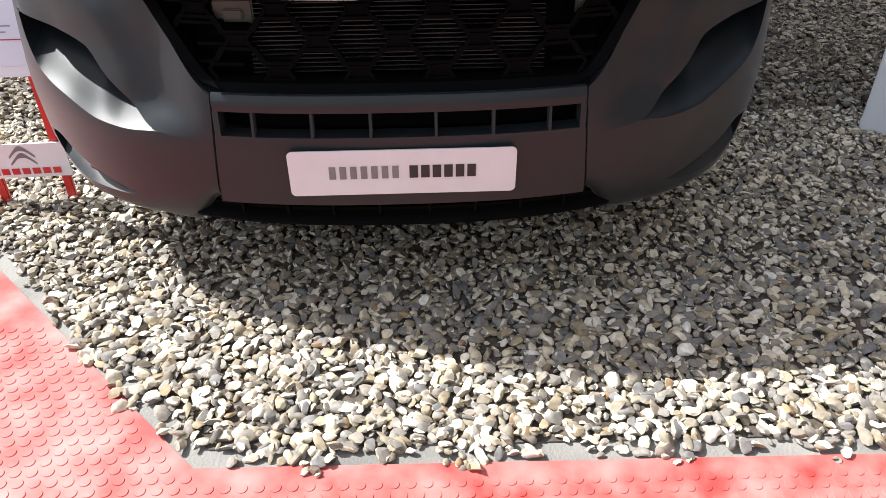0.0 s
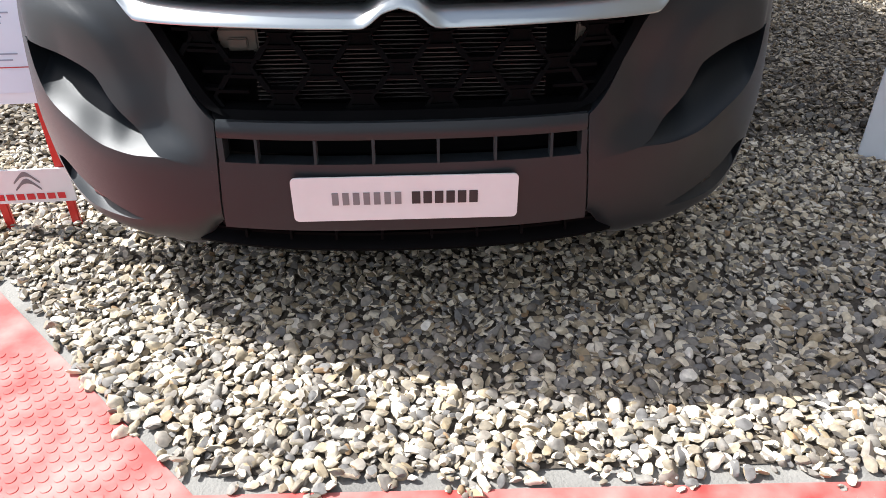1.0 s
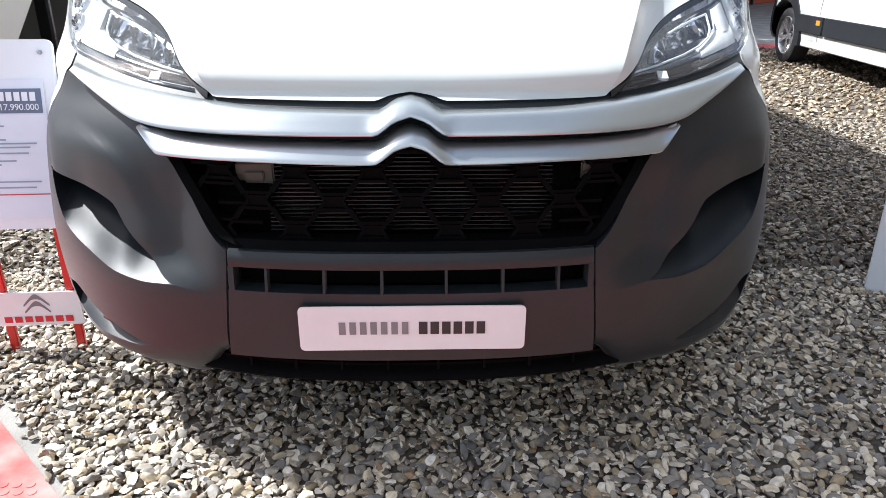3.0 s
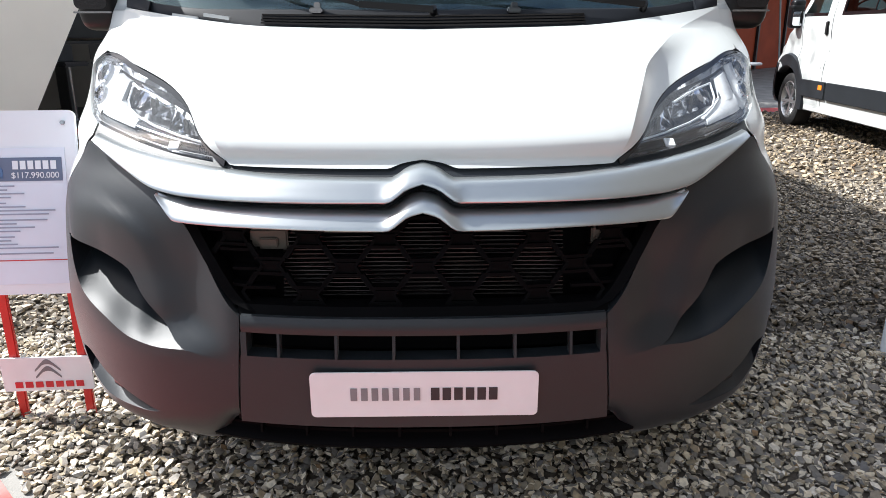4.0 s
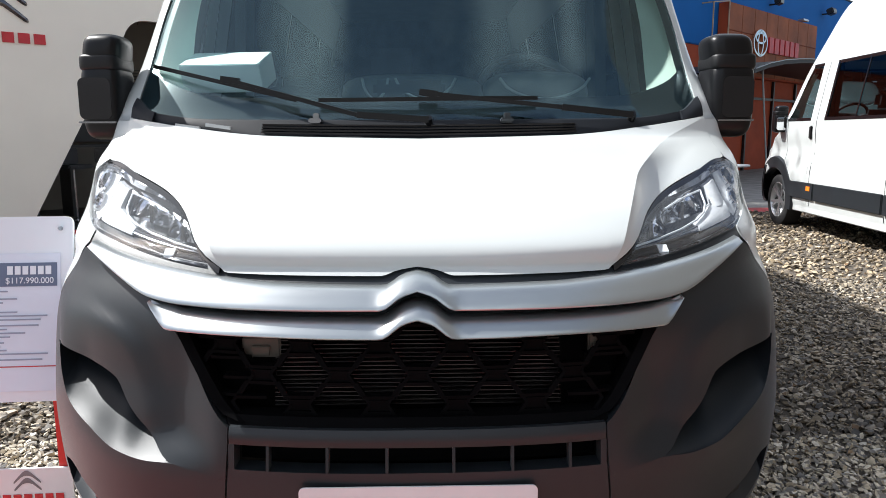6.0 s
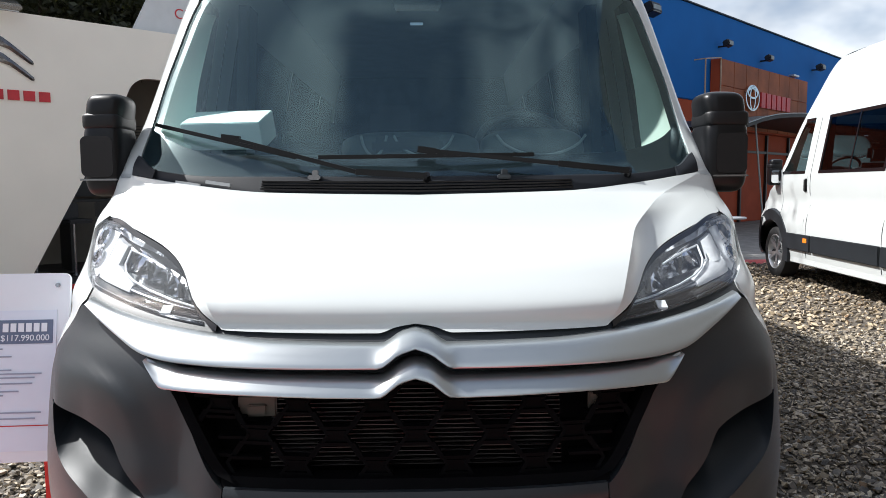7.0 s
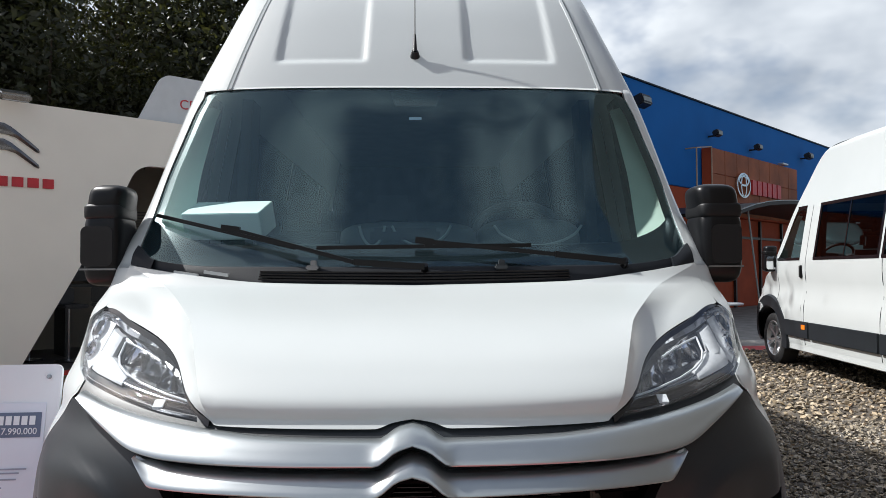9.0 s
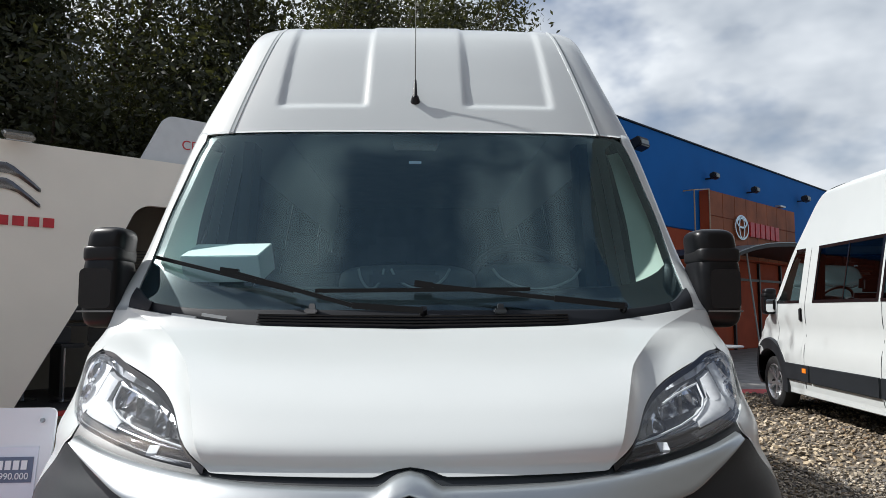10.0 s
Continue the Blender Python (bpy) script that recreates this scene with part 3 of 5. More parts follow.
def van_front(van):
    # bumper: middle panel with its air slot, corners, lip
    s = Sheet()
    s.add(whole(.42, flat(.577), flat(.615), lambda x, z, u, v: -.006 * math.sin(math.pi * v)), 40, 4, .05)
    def middle(u, v):
        z = .348 + .173 * v
        return on((2 * u - 1) * (.419 + .018 * step(.62, .34, z)), z)
    s.add(middle, 40, 8, .05)
    for sg in (-1, 1):
        s.add(column(sg, .409, .4225, flat(.521), flat(.577)), 2, 3, .05)
    bumper = s.make("bumper", DARK, van, "dark grey grained plastic bumper with a slot")
    for x in (-.333, -.2, -.069, .078, .208, .338):
        bm = bmesh.new()
        p, q = on(x, .520, .012), on(x, .578, .016)
        bar(bm, p, q, .006, .03, (1, 0, 0))
        part("slot_rib", bm, DARK, bumper)
    s = Sheet()
    s.add(whole(.412, flat(.515), flat(.585), lambda x, z, u, v: .075), 20, 2)
    s.add(whole(.50, flat(.27), flat(.352), lambda x, z, u, v: .06), 20, 2)
    for sg in (-1, 1):
        s.add(column(sg, .41, .45, flat(.34), flat(.612), lambda x, z, u, v: .022), 3, 8)
    s.make("slot_backing", MESH, bumper, "black hollow behind the slots")
    for x in (-.39, -.28, -.17, -.06, .06, .17, .28, .39):
        bm = bmesh.new()
        bar(bm, on(x, .318, .02), on(x, .349, .022), .006, .03, (1, 0, 0))
        part("slot_rib", bm, MESH, bumper)
    s = Sheet()
    s.add(whole(.515, lambda x: .262 + .012 * (x / .5) ** 2, lambda x: .318 + .008 * (x / .5) ** 2, lambda x, z, u, v: .03 - .028 * math.sin(math.pi * min(1, v * 1.25)) + .01), 44, 7, .09)
    s.make("lip", MESH, bumper, "low plastic lip under the bumper")
    for sg in (-1, 1):
        corner = wing_panel(sg).make("bumper_corner", DARK, van, "dark grey plastic bumper corner with a deep scoop", 50)
        hollow_lining(sg, SCOOP_LO, SCOOP_HI, .665, .930, .53, .13).make("scoop_lining", MESH, corner, "black mesh lining deep in the scoop")
        hollow_lining(sg, FOG_LO, FOG_HI, .70, .89, .53, .07).make("fog_lining", MESH, corner, "black lining round the fog lamp")
        bm = bmesh.new()
        p = Vector(on(sg * .80, .352, .045))
        lathe(bm, [(.0, .012), (.03, .010), (.034, .0), (.034, -.02)], Matrix.Translation(p) @ Matrix.Rotation(radians(90), 4, "X") @ Matrix.Rotation(radians(35 * sg), 4, "Y"), 20)
        part("fog_lamp", bm, GLOSSY, corner, "small round fog lamp deep in its hollow")
        bm = bmesh.new()
        pts = [(sg * (WIDE(z) - .012), front(sg * (WIDE(z) - .012), z) - .004, z) for z in (.36 + .044 * k for k in range(11))]
        for a, b in zip(pts, pts[1:]):
            bar(bm, a, b, .006, .006, (0, 1, 0))
        part("corner_seam", bm, BLACK, corner, "thin dark seam before the wheel arch")
    # grille
    s = Sheet()
    s.add(whole(.60, flat(.60), flat(.90), lambda x, z, u, v: .15 - .05 * (x / .6) ** 2), 24, 4)
    grille = s.make("grille", MESH, van, "black grille opening with a radiator behind")
    bm = hex_bars(bmesh.new(), .0075, .025, .05)
    part("grille_mesh", bm, MESH, grille, "black honeycomb mesh of long cells")
    s = Sheet()
    s.add(whole(.43, flat(.612), flat(.634), lambda x, z, u, v: .012 + .012 * v), 30, 3, .05)
    for sg in (-1, 1):
        def side(u, v, sg=sg):
            z = .62 + .19 * v
            x = smooth((.62, .395), (.630, .428), (.655, .456), (.70, .488), (.808, .558))(z) - .024 * u
            return on(sg * x, z, .012 + .012 * u)
        s.add(side, 3, 12, .05)
    s.make("grille_frame", MESH, grille, "black frame round the grille")
    for sg in (-1, 1):
        for k in range(4):
            bm = bmesh.new()
            z = .665 + .042 * k
            x0, x1 = .345 + .02 * k, .412 + .031 * k
            bar(bm, on(sg * x0, z, .062), on(sg * x1, z + .004, .045), .007, .03)
            part("mesh_bridge", bm, MESH, grille)
    bm = bmesh.new()
    for k in range(22):
        z = .640 + k * .0095
        wide = .33
        bar(bm, (-wide, NOSE(z) + .10, z), (wide, NOSE(z) + .10, z), .0016, .02)
    part("radiator", bm, FIN, grille, "thin metal radiator fins")
    for x, w in ((-.362, .044), (.412, .016)):
        bm = bmesh.new()
        box(bm, x - w, x + w, .135, .15, .745, .795, .004)
        box(bm, x - w * .5, x + w * .5, .128, .137, .752, .775, .003)
        part("bracket", bm, BEIGE_STEEL, grille, "beige steel bracket behind the mesh")
    # bright bars with the double chevron
    def swell(strength, peak):
        face = smooth((0, 0), (.05, .70), (.12, .98), (.17, 1), (.55, .78), (.85, .52), (.94, .36), (1, 0))
        return lambda x, z, u, v: -.006 - strength * face(v) - peak * (1 - step(.060, .100, x)) * math.sin(math.pi * min(1, max(0, v))) ** .5
    s = Sheet()
    s.add(whole(.84, UPPER_LO, UPPER_HI, swell(.036, .010)), 120, 20, .03)
    s.make("grille_bar", SILVER, van, "silver grille bar with a pointed middle", 32)
    s = Sheet()
    s.add(whole(.622, LOWER_LO, LOWER_HI, swell(.036, .010)), 100, 20, .03)
    s.make("grille_bar", SILVER, van, "silver grille bar with a pointed middle", 32)
    for sg in (-1, 1):
        def facet(u, v, sg=sg):
            x = .552 + .064 * u
            z = LOWER_LO(x) + .004 + (UPPER_LO(x) - .004 - LOWER_LO(x)) * v * (.55 + .45 * u)
            return on(sg * x, z, -.040 + .010 * u + .030 * v * (1 - u))
        Sheet().add(facet, 10, 8, .03).make("bar_end", SILVER, van, "bright slanting end of the grille bar", 60)
    s = Sheet()
    s.add(whole(.56, lambda x: LOWER_HI(x) - .006, lambda x: UPPER_LO(x) + .006, lambda x, z, u, v: .030), 60, 2)
    s.add(whole(.86, lambda x: UPPER_HI(x) - .01, lambda x: max(UPPER_HI(x) + .003, BONNET_LO(x) if x < .46 else LAMP_LO(x)) + .006, lambda x, z, u, v: .002 + .006 * v), 80, 4)
    s.make("grille_gap", DARK, van, "dark gap strips between the bars and bonnet")
    # bonnet
    s = Sheet()
    def bonnet_at(place):
        def at(u, v):
            x = .5
            for _ in range(8):
                z = BONNET_LO(x) + (BONNET_HI(x) - BONNET_LO(x)) * v
                x = abs(place(u, CREASE(z)))
            return on(math.copysign(x, place(u, 1.0)), z, bonnet_off(x, z, u, v))
        return at
    s.add(bonnet_at(lambda u, c: (2 * u - 1) * c), 90, 60, .03)
    for sg in (-1, 1):
        s.add(bonnet_at(lambda u, c, sg=sg: sg * (c + (.945 - c) * u)), 40, 60, .03)
    s.make("bonnet", WHITE, van, "white bonnet with a raised middle", 60)
    # front wings above the bumper's corners
    rim_x = smooth((.80, 1.013), (.82, 1.0), (.88, .95), (.962, .885), (.985, .862), (1.006, .862), (1.022, .902), (1.052, .942), (1.092, .972), (1.138, .987), (1.172, .960), (1.185, .946), (1.308, .946))
    for sg in (-1, 1):
        def wing(u, v, sg=sg):
            z = .80 + .51 * v
            x = rim_x(z) + (WIDE(z) - rim_x(z)) * u
            return on(sg * x, z, -.002)
        Sheet().add(wing, 12, 40, .02).make("front_wing", WHITE, van, "white front wing beside the headlamp", 60)
    # headlamps
    for sg in (-1, 1):
        def bowl(x, z, u, v):
            dip = math.sin(math.pi * u) ** .5 * math.sin(math.pi * v) ** .5
            return .012 + dip * .075
        lamp = Sheet().add(column(sg, .467, .984, LAMP_LO, LAMP_HI, bowl), 44, 16).make("headlamp", LAMP_BOWL, van, "clear headlamp with a chrome reflector", 14)
        Sheet().add(column(sg, .467, .984, LAMP_LO, LAMP_HI, lambda x, z, u, v: -.006 - .010 * math.sin(math.pi * u) * math.sin(math.pi * v)), 40, 12).make("lamp_glass", LENS, lamp, "clear lamp cover").visible_shadow = False
        s = Sheet()
        s.add(column(sg, .462, .940, lambda x: LAMP_HI(x) - .009 + .004 * step(.80, .95, x), lambda x: LAMP_HI(x) + .003, lambda x, z, u, v: -.009), 48, 2, .03)
        s.make("lamp_rim", GLOSSY, lamp, "black gasket along the bonnet's edge")
        # slate band under the gasket, broad towards the outer tip
        s = Sheet()
        s.add(column(sg, .60, .955, lambda x: LAMP_HI(x) - .014 - .016 * step(.60, .85, x), lambda x: LAMP_HI(x) - .010, lambda x, z, u, v: .004 + .016 * (1 - v)), 30, 4)
        s.make("lamp_brow", CHROME, lamp, "slate reflecting band under the gasket")
        # foot: dark glossy trough, thin chrome line
        s = Sheet()
        s.add(column(sg, .50, .90, lambda x: LAMP_LO(x) + .001, lambda x: min(LAMP_LO(x) + .005, LAMP_HI(x) - .002), lambda x, z, u, v: .001 + .004 * v), 30, 3, .02)
        s.make("lamp_bezel", CHROME, lamp, "chrome strip along the lamp's foot")
        s = Sheet()
        s.add(column(sg, .49, .88, lambda x: LAMP_LO(x) + .006, lambda x: min(LAMP_LO(x) + .022, LAMP_HI(x) - .002), lambda x, z, u, v: .012 + .012 * v), 30, 3, .02)
        s.make("lamp_shelf", GLOSSY, lamp, "dark trough above the chrome strip")
        # frosted guide: slim along the foot, then broad up the outer end
        s = Sheet()
        s.add(column(sg, .515, .750, lambda x: LAMP_LO(x) + .021, lambda x: min(LAMP_LO(x) + .027 + .020 * (x - .5), LAMP_HI(x) - .003), lambda x, z, u, v: .014 - .006 * math.sin(math.pi * v)), 24, 5, .03)
        s.make("guide_arm", DIM_CHROME, lamp, "dark bright-edged arm of the daylight guide", 60)
        s = Sheet()
        s.add(column(sg, .735, .868, lambda x: LAMP_LO(x) + .019, lambda x: LAMP_LO(x) + .030 + .030 * step(.70, .84, x), lambda x, z, u, v: .012 - .008 * math.sin(math.pi * v)), 24, 8, .03)
        s.add(column(sg, .820, .868, lambda x: LAMP_LO(x) + .052, lambda x: LAMP_HI(x) - .040, lambda x, z, u, v: .012 - .009 * math.sin(math.pi * u)), 14, 18, .03)
        s.make("light_guide", GUIDE, lamp, "frosted bent daylight guide", 60)
        bm = bmesh.new()
        pts = [on(sg * x, LAMP_LO(x) + lift, .001) for x, lift in ((.53, .030), (.60, .034), (.68, .038), (.74, .044), (.775, .053), (.792, .068))]
        pts.append(on(sg * .797, LAMP_HI(.797) - .042, .001))
        for a, b in zip(pts, pts[1:]):
            rod(bm, a, b, .003, .003, 8)
        pts = [on(sg * x, LAMP_HI(x) - .040 + .010 * k / 3, .001) for k, x in enumerate((.797, .76, .71, .66))]
        for a, b in zip(pts, pts[1:]):
            rod(bm, a, b, .003, .003, 8)
        part("guide_edge", bm, BULB, lamp, "bright white edge of the guide", 60)
        s = Sheet()
        s.add(column(sg, .876, .972, lambda x: LAMP_LO(x) + .010, lambda x: LAMP_HI(x) - .022, lambda x, z, u, v: .022), 6, 10, .02)
        s.make("indicator_box", GUIDE, lamp, "pale indicator chamber")
        for x0, x1, z0, z1 in ((.906, .942, 1.096, 1.148), (.898, .930, 1.050, 1.090)):
            bm = bmesh.new()
            ring = [on(sg * (x0 + (x1 - x0) * (.5 + .5 * math.cos(a))), z0 + (z1 - z0) * (.5 + .5 * math.sin(a)), .012) for a in [2 * math.pi * k / 16 for k in range(17)]]
            for a, b in zip(ring, ring[1:]):
                bar(bm, a, b, .007, .014, (1, .3, .2))
            slot = part("indicator", bm, CHROME, lamp, "slim bright ring of the indicator", 60)
            bm = bmesh.new()
            xm, zm = (x0 + x1) / 2, (z0 + z1) / 2
            bar(bm, on(sg * xm, zm - .4 * (z1 - z0), .018), on(sg * xm, zm + .4 * (z1 - z0), .018), (x1 - x0) * .7, .004, (1, .3, 0))
            part("indicator_slot", bm, GLOSSY, slot, "dark slot inside the ring")
        # two fluted reflectors, one before the other, with bulbs and shields
        for x0, x1, lift, dep in ((.640, .785, .050, .030), (.545, .632, .036, .026)):
            def flutes(x, z, u, v, x0=x0, dep=dep):
                hollow = math.sin(math.pi * u) ** .6 * math.sin(math.pi * v) ** .5
                return dep + .042 * hollow + .0035 * abs(math.sin((x - x0) * 95))
            s = Sheet()
            s.add(column(sg, x0, x1, lambda x, lift=lift: LAMP_LO(x) + lift, lambda x: LAMP_HI(x) - .034, flutes), 40, 22)
            bowl_part = s.make("reflector", CHROME, lamp, "fluted chrome reflector", 25)
            mid = x0 * .5 + x1 * .5
            zm = LAMP_LO(mid) * .5 + LAMP_HI(mid) * .5
            for dx in (-.45, .42):
                bm = bmesh.new()
                pts = [on(sg * (mid + dx * (x1 - x0) + .012 * math.sin(math.pi * k / 8)), LAMP_LO(mid) + lift + (LAMP_HI(mid) - LAMP_LO(mid) - lift - .016) * k / 8, dep - .004) for k in range(9)]
                for a, b in zip(pts, pts[1:]):
                    bar(bm, a, b, .005, .008, (1, 0, 0))
                part("rib", bm, DIM_CHROME if dx < 0 else GLOSSY, bowl_part)
            bm = bmesh.new()
            rod(bm, on(sg * mid, zm, dep + .05), on(sg * (mid - .01), zm - .004, dep + .015), .007, .004, 12)
            part("bulb", bm, DIM_CHROME, bowl_part, "frosted bulb")
            bm = bmesh.new()
            p = Vector(on(sg * (mid + .018), zm + .014, dep + .012))
            box(bm, p.x - .005, p.x + .005, p.y - .003, p.y + .003, p.z - .014, p.z + .010, .002)
            box(bm, p.x - .004, p.x + .004, p.y, p.y + .03, p.z - .004, p.z + .004, .001)
            part("shield", bm, BEIGE_STEEL, bowl_part, "small brown metal shield")
        bm = bmesh.new()
        bar(bm, on(sg * .605, LAMP_LO(.605) + .006, .002), on(sg * .605, LAMP_LO(.605) + .020, .008), .024, .004, (1, 0, 0))
        part("foot_reflector", bm, BULB, lamp, "small bright square at the lamp's foot")
    # plate
    bm = bmesh.new()
    prism(bm, rounded(.523, .114, .012), Matrix.Translation((0, -.004, .438)) @ Matrix.Rotation(radians(91.5), 4, "X"), .004)
    plate = part("show_plate", bm, PLATE, van, "white show plate with dark lettering bars")
    for x0, x1, n, mat in ((-.172, -.003, 7, GREY_INK), (.012, .172, 6, INK)):
        w = (x1 - x0) / n
        for k in range(n):
            bm = bmesh.new()
            a = x0 + k * w + w * .10
            box(bm, a, a + w * (.62 if mat is GREY_INK else .74), -.0105, -.008, .424, .455)
            part("letter_bar", bm, mat, plate)


def van_screen(van):
    # cowl and wipers
    s = Sheet()
    s.add(whole(.95, lambda x: BONNET_HI(x) - .006, COWL_HI, lambda x, z, u, v: .012 - .008 * v + .012 * (1 - v) ** 4), 80, 10, .03)
    cowl = s.make("cowl", COWL, van, "dark grey plastic cowl under the windscreen", 60)
    bm = bmesh.new()
    for k in range(4):
        h = .2 + .16 * k
        pts = []
        for i in range(25):
            x = -.50 + i / 24
            z = BONNET_HI(abs(x)) + (COWL_HI(abs(x)) - BONNET_HI(abs(x))) * h
            pts.append(on(x, z, .004))
        for a, b in zip(pts, pts[1:]):
            bar(bm, a, b, .005, .006)
    part("louvre", bm, GLOSSY, cowl, "thin black louvres across the cowl")
    for sg in (-1, 1):
        s = Sheet()
        s.add(column(sg, .865, .944, lambda x: BONNET_HI(x) + .002, lambda x: COWL_HI(x) + .002 + .012 * step(.87, .935, x), lambda x, z, u, v: -.010 - .014 * math.sin(math.pi * v) * u), 16, 8, .05)
        s.make("cowl_end", COWL, cowl, "moulded dark corner of the cowl", 60)
    for x in (-.74, -.64):
        bm = bmesh.new()
        bar(bm, on(x - .042, BONNET_HI(.74) + .008, -.002), on(x + .042, BONNET_HI(.65) + .008, -.002), .010, .006)
        part("cowl_clip", bm, ALLOY, cowl, "pale edge clip of the cowl")
    for x in (-.33, .279):
        bm = bmesh.new()
        p = Vector(on(x, 1.296, -.005))
        box(bm, p.x - .02, p.x + .02, p.y - .03, p.y + .02, p.z - .008, p.z + .008, .004)
        box(bm, p.x - .008, p.x + .012, p.y - .012, p.y + .012, p.z + .006, p.z + .024, .003)
        part("washer_nozzle", bm, DIM_CHROME if x < 0 else TRIM, cowl, "small washer nozzle")
    for pivot, joint, ends in (((.03, 1.298), (-.62, 1.428), ((-.905, 1.484), (-.395, 1.362))), ((.69, 1.312), (.03, 1.383), ((-.325, 1.362), (.385, 1.368)))):
        bm = bmesh.new()
        p = Vector(on(*pivot, -.03))
        rod(bm, p + Vector((0, .03, -.02)), p + Vector((0, 0, .006)), .014, .011, 14)
        mid = Vector(on(pivot[0] + (joint[0] - pivot[0]) * .35, pivot[1] + (joint[1] - pivot[1]) * (.12 if pivot[0] < .3 else .35), -.04))
        j = Vector(on(*joint, -.035))
        bar(bm, p, mid, .020, .012)
        bar(bm, mid, j, .014, .009)
        wiper = part("wiper", bm, WIPER, van, "black wiper arm resting low on the screen")
        bm = bmesh.new()
        n = 12
        pts = [Vector(on(ends[0][0] + (ends[1][0] - ends[0][0]) * k / n, ends[0][1] + (ends[1][1] - ends[0][1]) * k / n, -.022 - .008 * math.sin(math.pi * k / n))) for k in range(n + 1)]
        for a, b in zip(pts, pts[1:]):
            bar(bm, a, b, .013, .011)
        bar(bm, j + Vector((-.03, 0, .004)), j + Vector((.03, 0, -.004)), .022, .022)
        part("blade", bm, WIPER, wiper, "black rubber wiper blade", kind="stuff")
    # windscreen, pillars, roof front
    z0, z1 = 1.295, 2.012

    def pane(u, v):
        low = COWL_HI(min(.95, abs(2 * u - 1) * .93)) - .004
        z = low + (z1 - low) * v
        return on(SCREEN_X(z) * (2 * u - 1), z, .006)
    glass = Sheet().add(pane, 60, 30).make("windscreen", SCREEN, van, "wide greenish windscreen", 70)
    glass.visible_shadow = False
    s = Sheet()
    for sg in (-1, 1):
        s.add(lambda u, v, sg=sg: on(sg * (SCREEN_X(1.33 + .675 * v) - .036 + .040 * u), 1.33 + .675 * v, .011), 3, 30)
    s.add(lambda u, v: on((2 * u - 1) * .80, 1.992 + .022 * v, .010), 40, 2)
    s.make("screen_seal", WIPER, glass, "black edge round the glass")
    s = Sheet()
    s.add(whole(.925, lambda x: COWL_HI(x) - .004, lambda x: COWL_HI(x) + .070 + .075 * (x / .925) ** 8, lambda x, z, u, v: .011), 60, 3)
    s.make("screen_band", WIPER, glass, "black band along the glass's foot")
    s = Sheet()
    s.add(lambda u, v: on((2 * u - 1) * (.080 + .022 * v), 1.922 + .068 * v, .016), 8, 4)
    s.make("sensor_housing", BLACK, glass, "dark sensor cover at the glass's top")
    bm = bmesh.new()
    bar(bm, on(-.026, 1.866, .012), on(.022, 1.866, .012), .010, .002)
    part("sticker", bm, PAPER, glass, "small white sticker")
    for sg in (-1, 1):
        def pillar(u, v, sg=sg):
            z = 1.30 + .72 * v
            x = SCREEN_X(min(z, 1.97)) + .002
            return on(sg * (x + (WIDE(z) - x) * u), z, -.004 * math.sin(math.pi * u))
        Sheet().add(pillar, 8, 30, .02).make("pillar", WHITE, van, "white windscreen pillar", 60)
    s = Sheet()
    s.add(lambda u, v: on((2 * u - 1) * WIDE(2.005 + .740 * v) * .9999, 2.005 + .740 * v, roof_off((2 * u - 1) * WIDE(2.005 + .740 * v), 2.005 + .740 * v)), 140, 70, .02)
    roof = s.make("roof", WHITE, van, "tall white roof with two pressed panels", 60)
    for sg in (-1, 1):
        bm = bmesh.new()
        pts = [on(sg * (.736 - .095 * k / 12), 2.006 + .66 * k / 12, -.002) for k in range(13)]
        for a, b in zip(pts, pts[1:]):
            bar(bm, a, b, .010, .006, (1, 0, 0))
        part("roof_seam", bm, WHITE, roof)
        bm = bmesh.new()
        pts = [on(sg * (.748 - .095 * k / 12), 2.006 + .66 * k / 12, .001) for k in range(13)]
        for a, b in zip(pts, pts[1:]):
            bar(bm, a, b, .005, .005, (1, 0, 0))
        part("roof_groove", bm, DASH_GREY, roof)
    bm = bmesh.new()
    b = Vector(on(-.004, 2.155, 0))
    rod(bm, b + Vector((0, .02, -.01)), b + Vector((0, -.012, .022)), .026, .014, 14)
    rod(bm, b + Vector((0, -.010, .018)), b + Vector((0, .02, .10)), .010, .005, 10)
    rod(bm, b + Vector((0, .02, .10)), b + Vector((0, .16, .56)), .0028, .0018, 6)
    part("aerial", bm, BLACK, van, "thin black roof aerial")


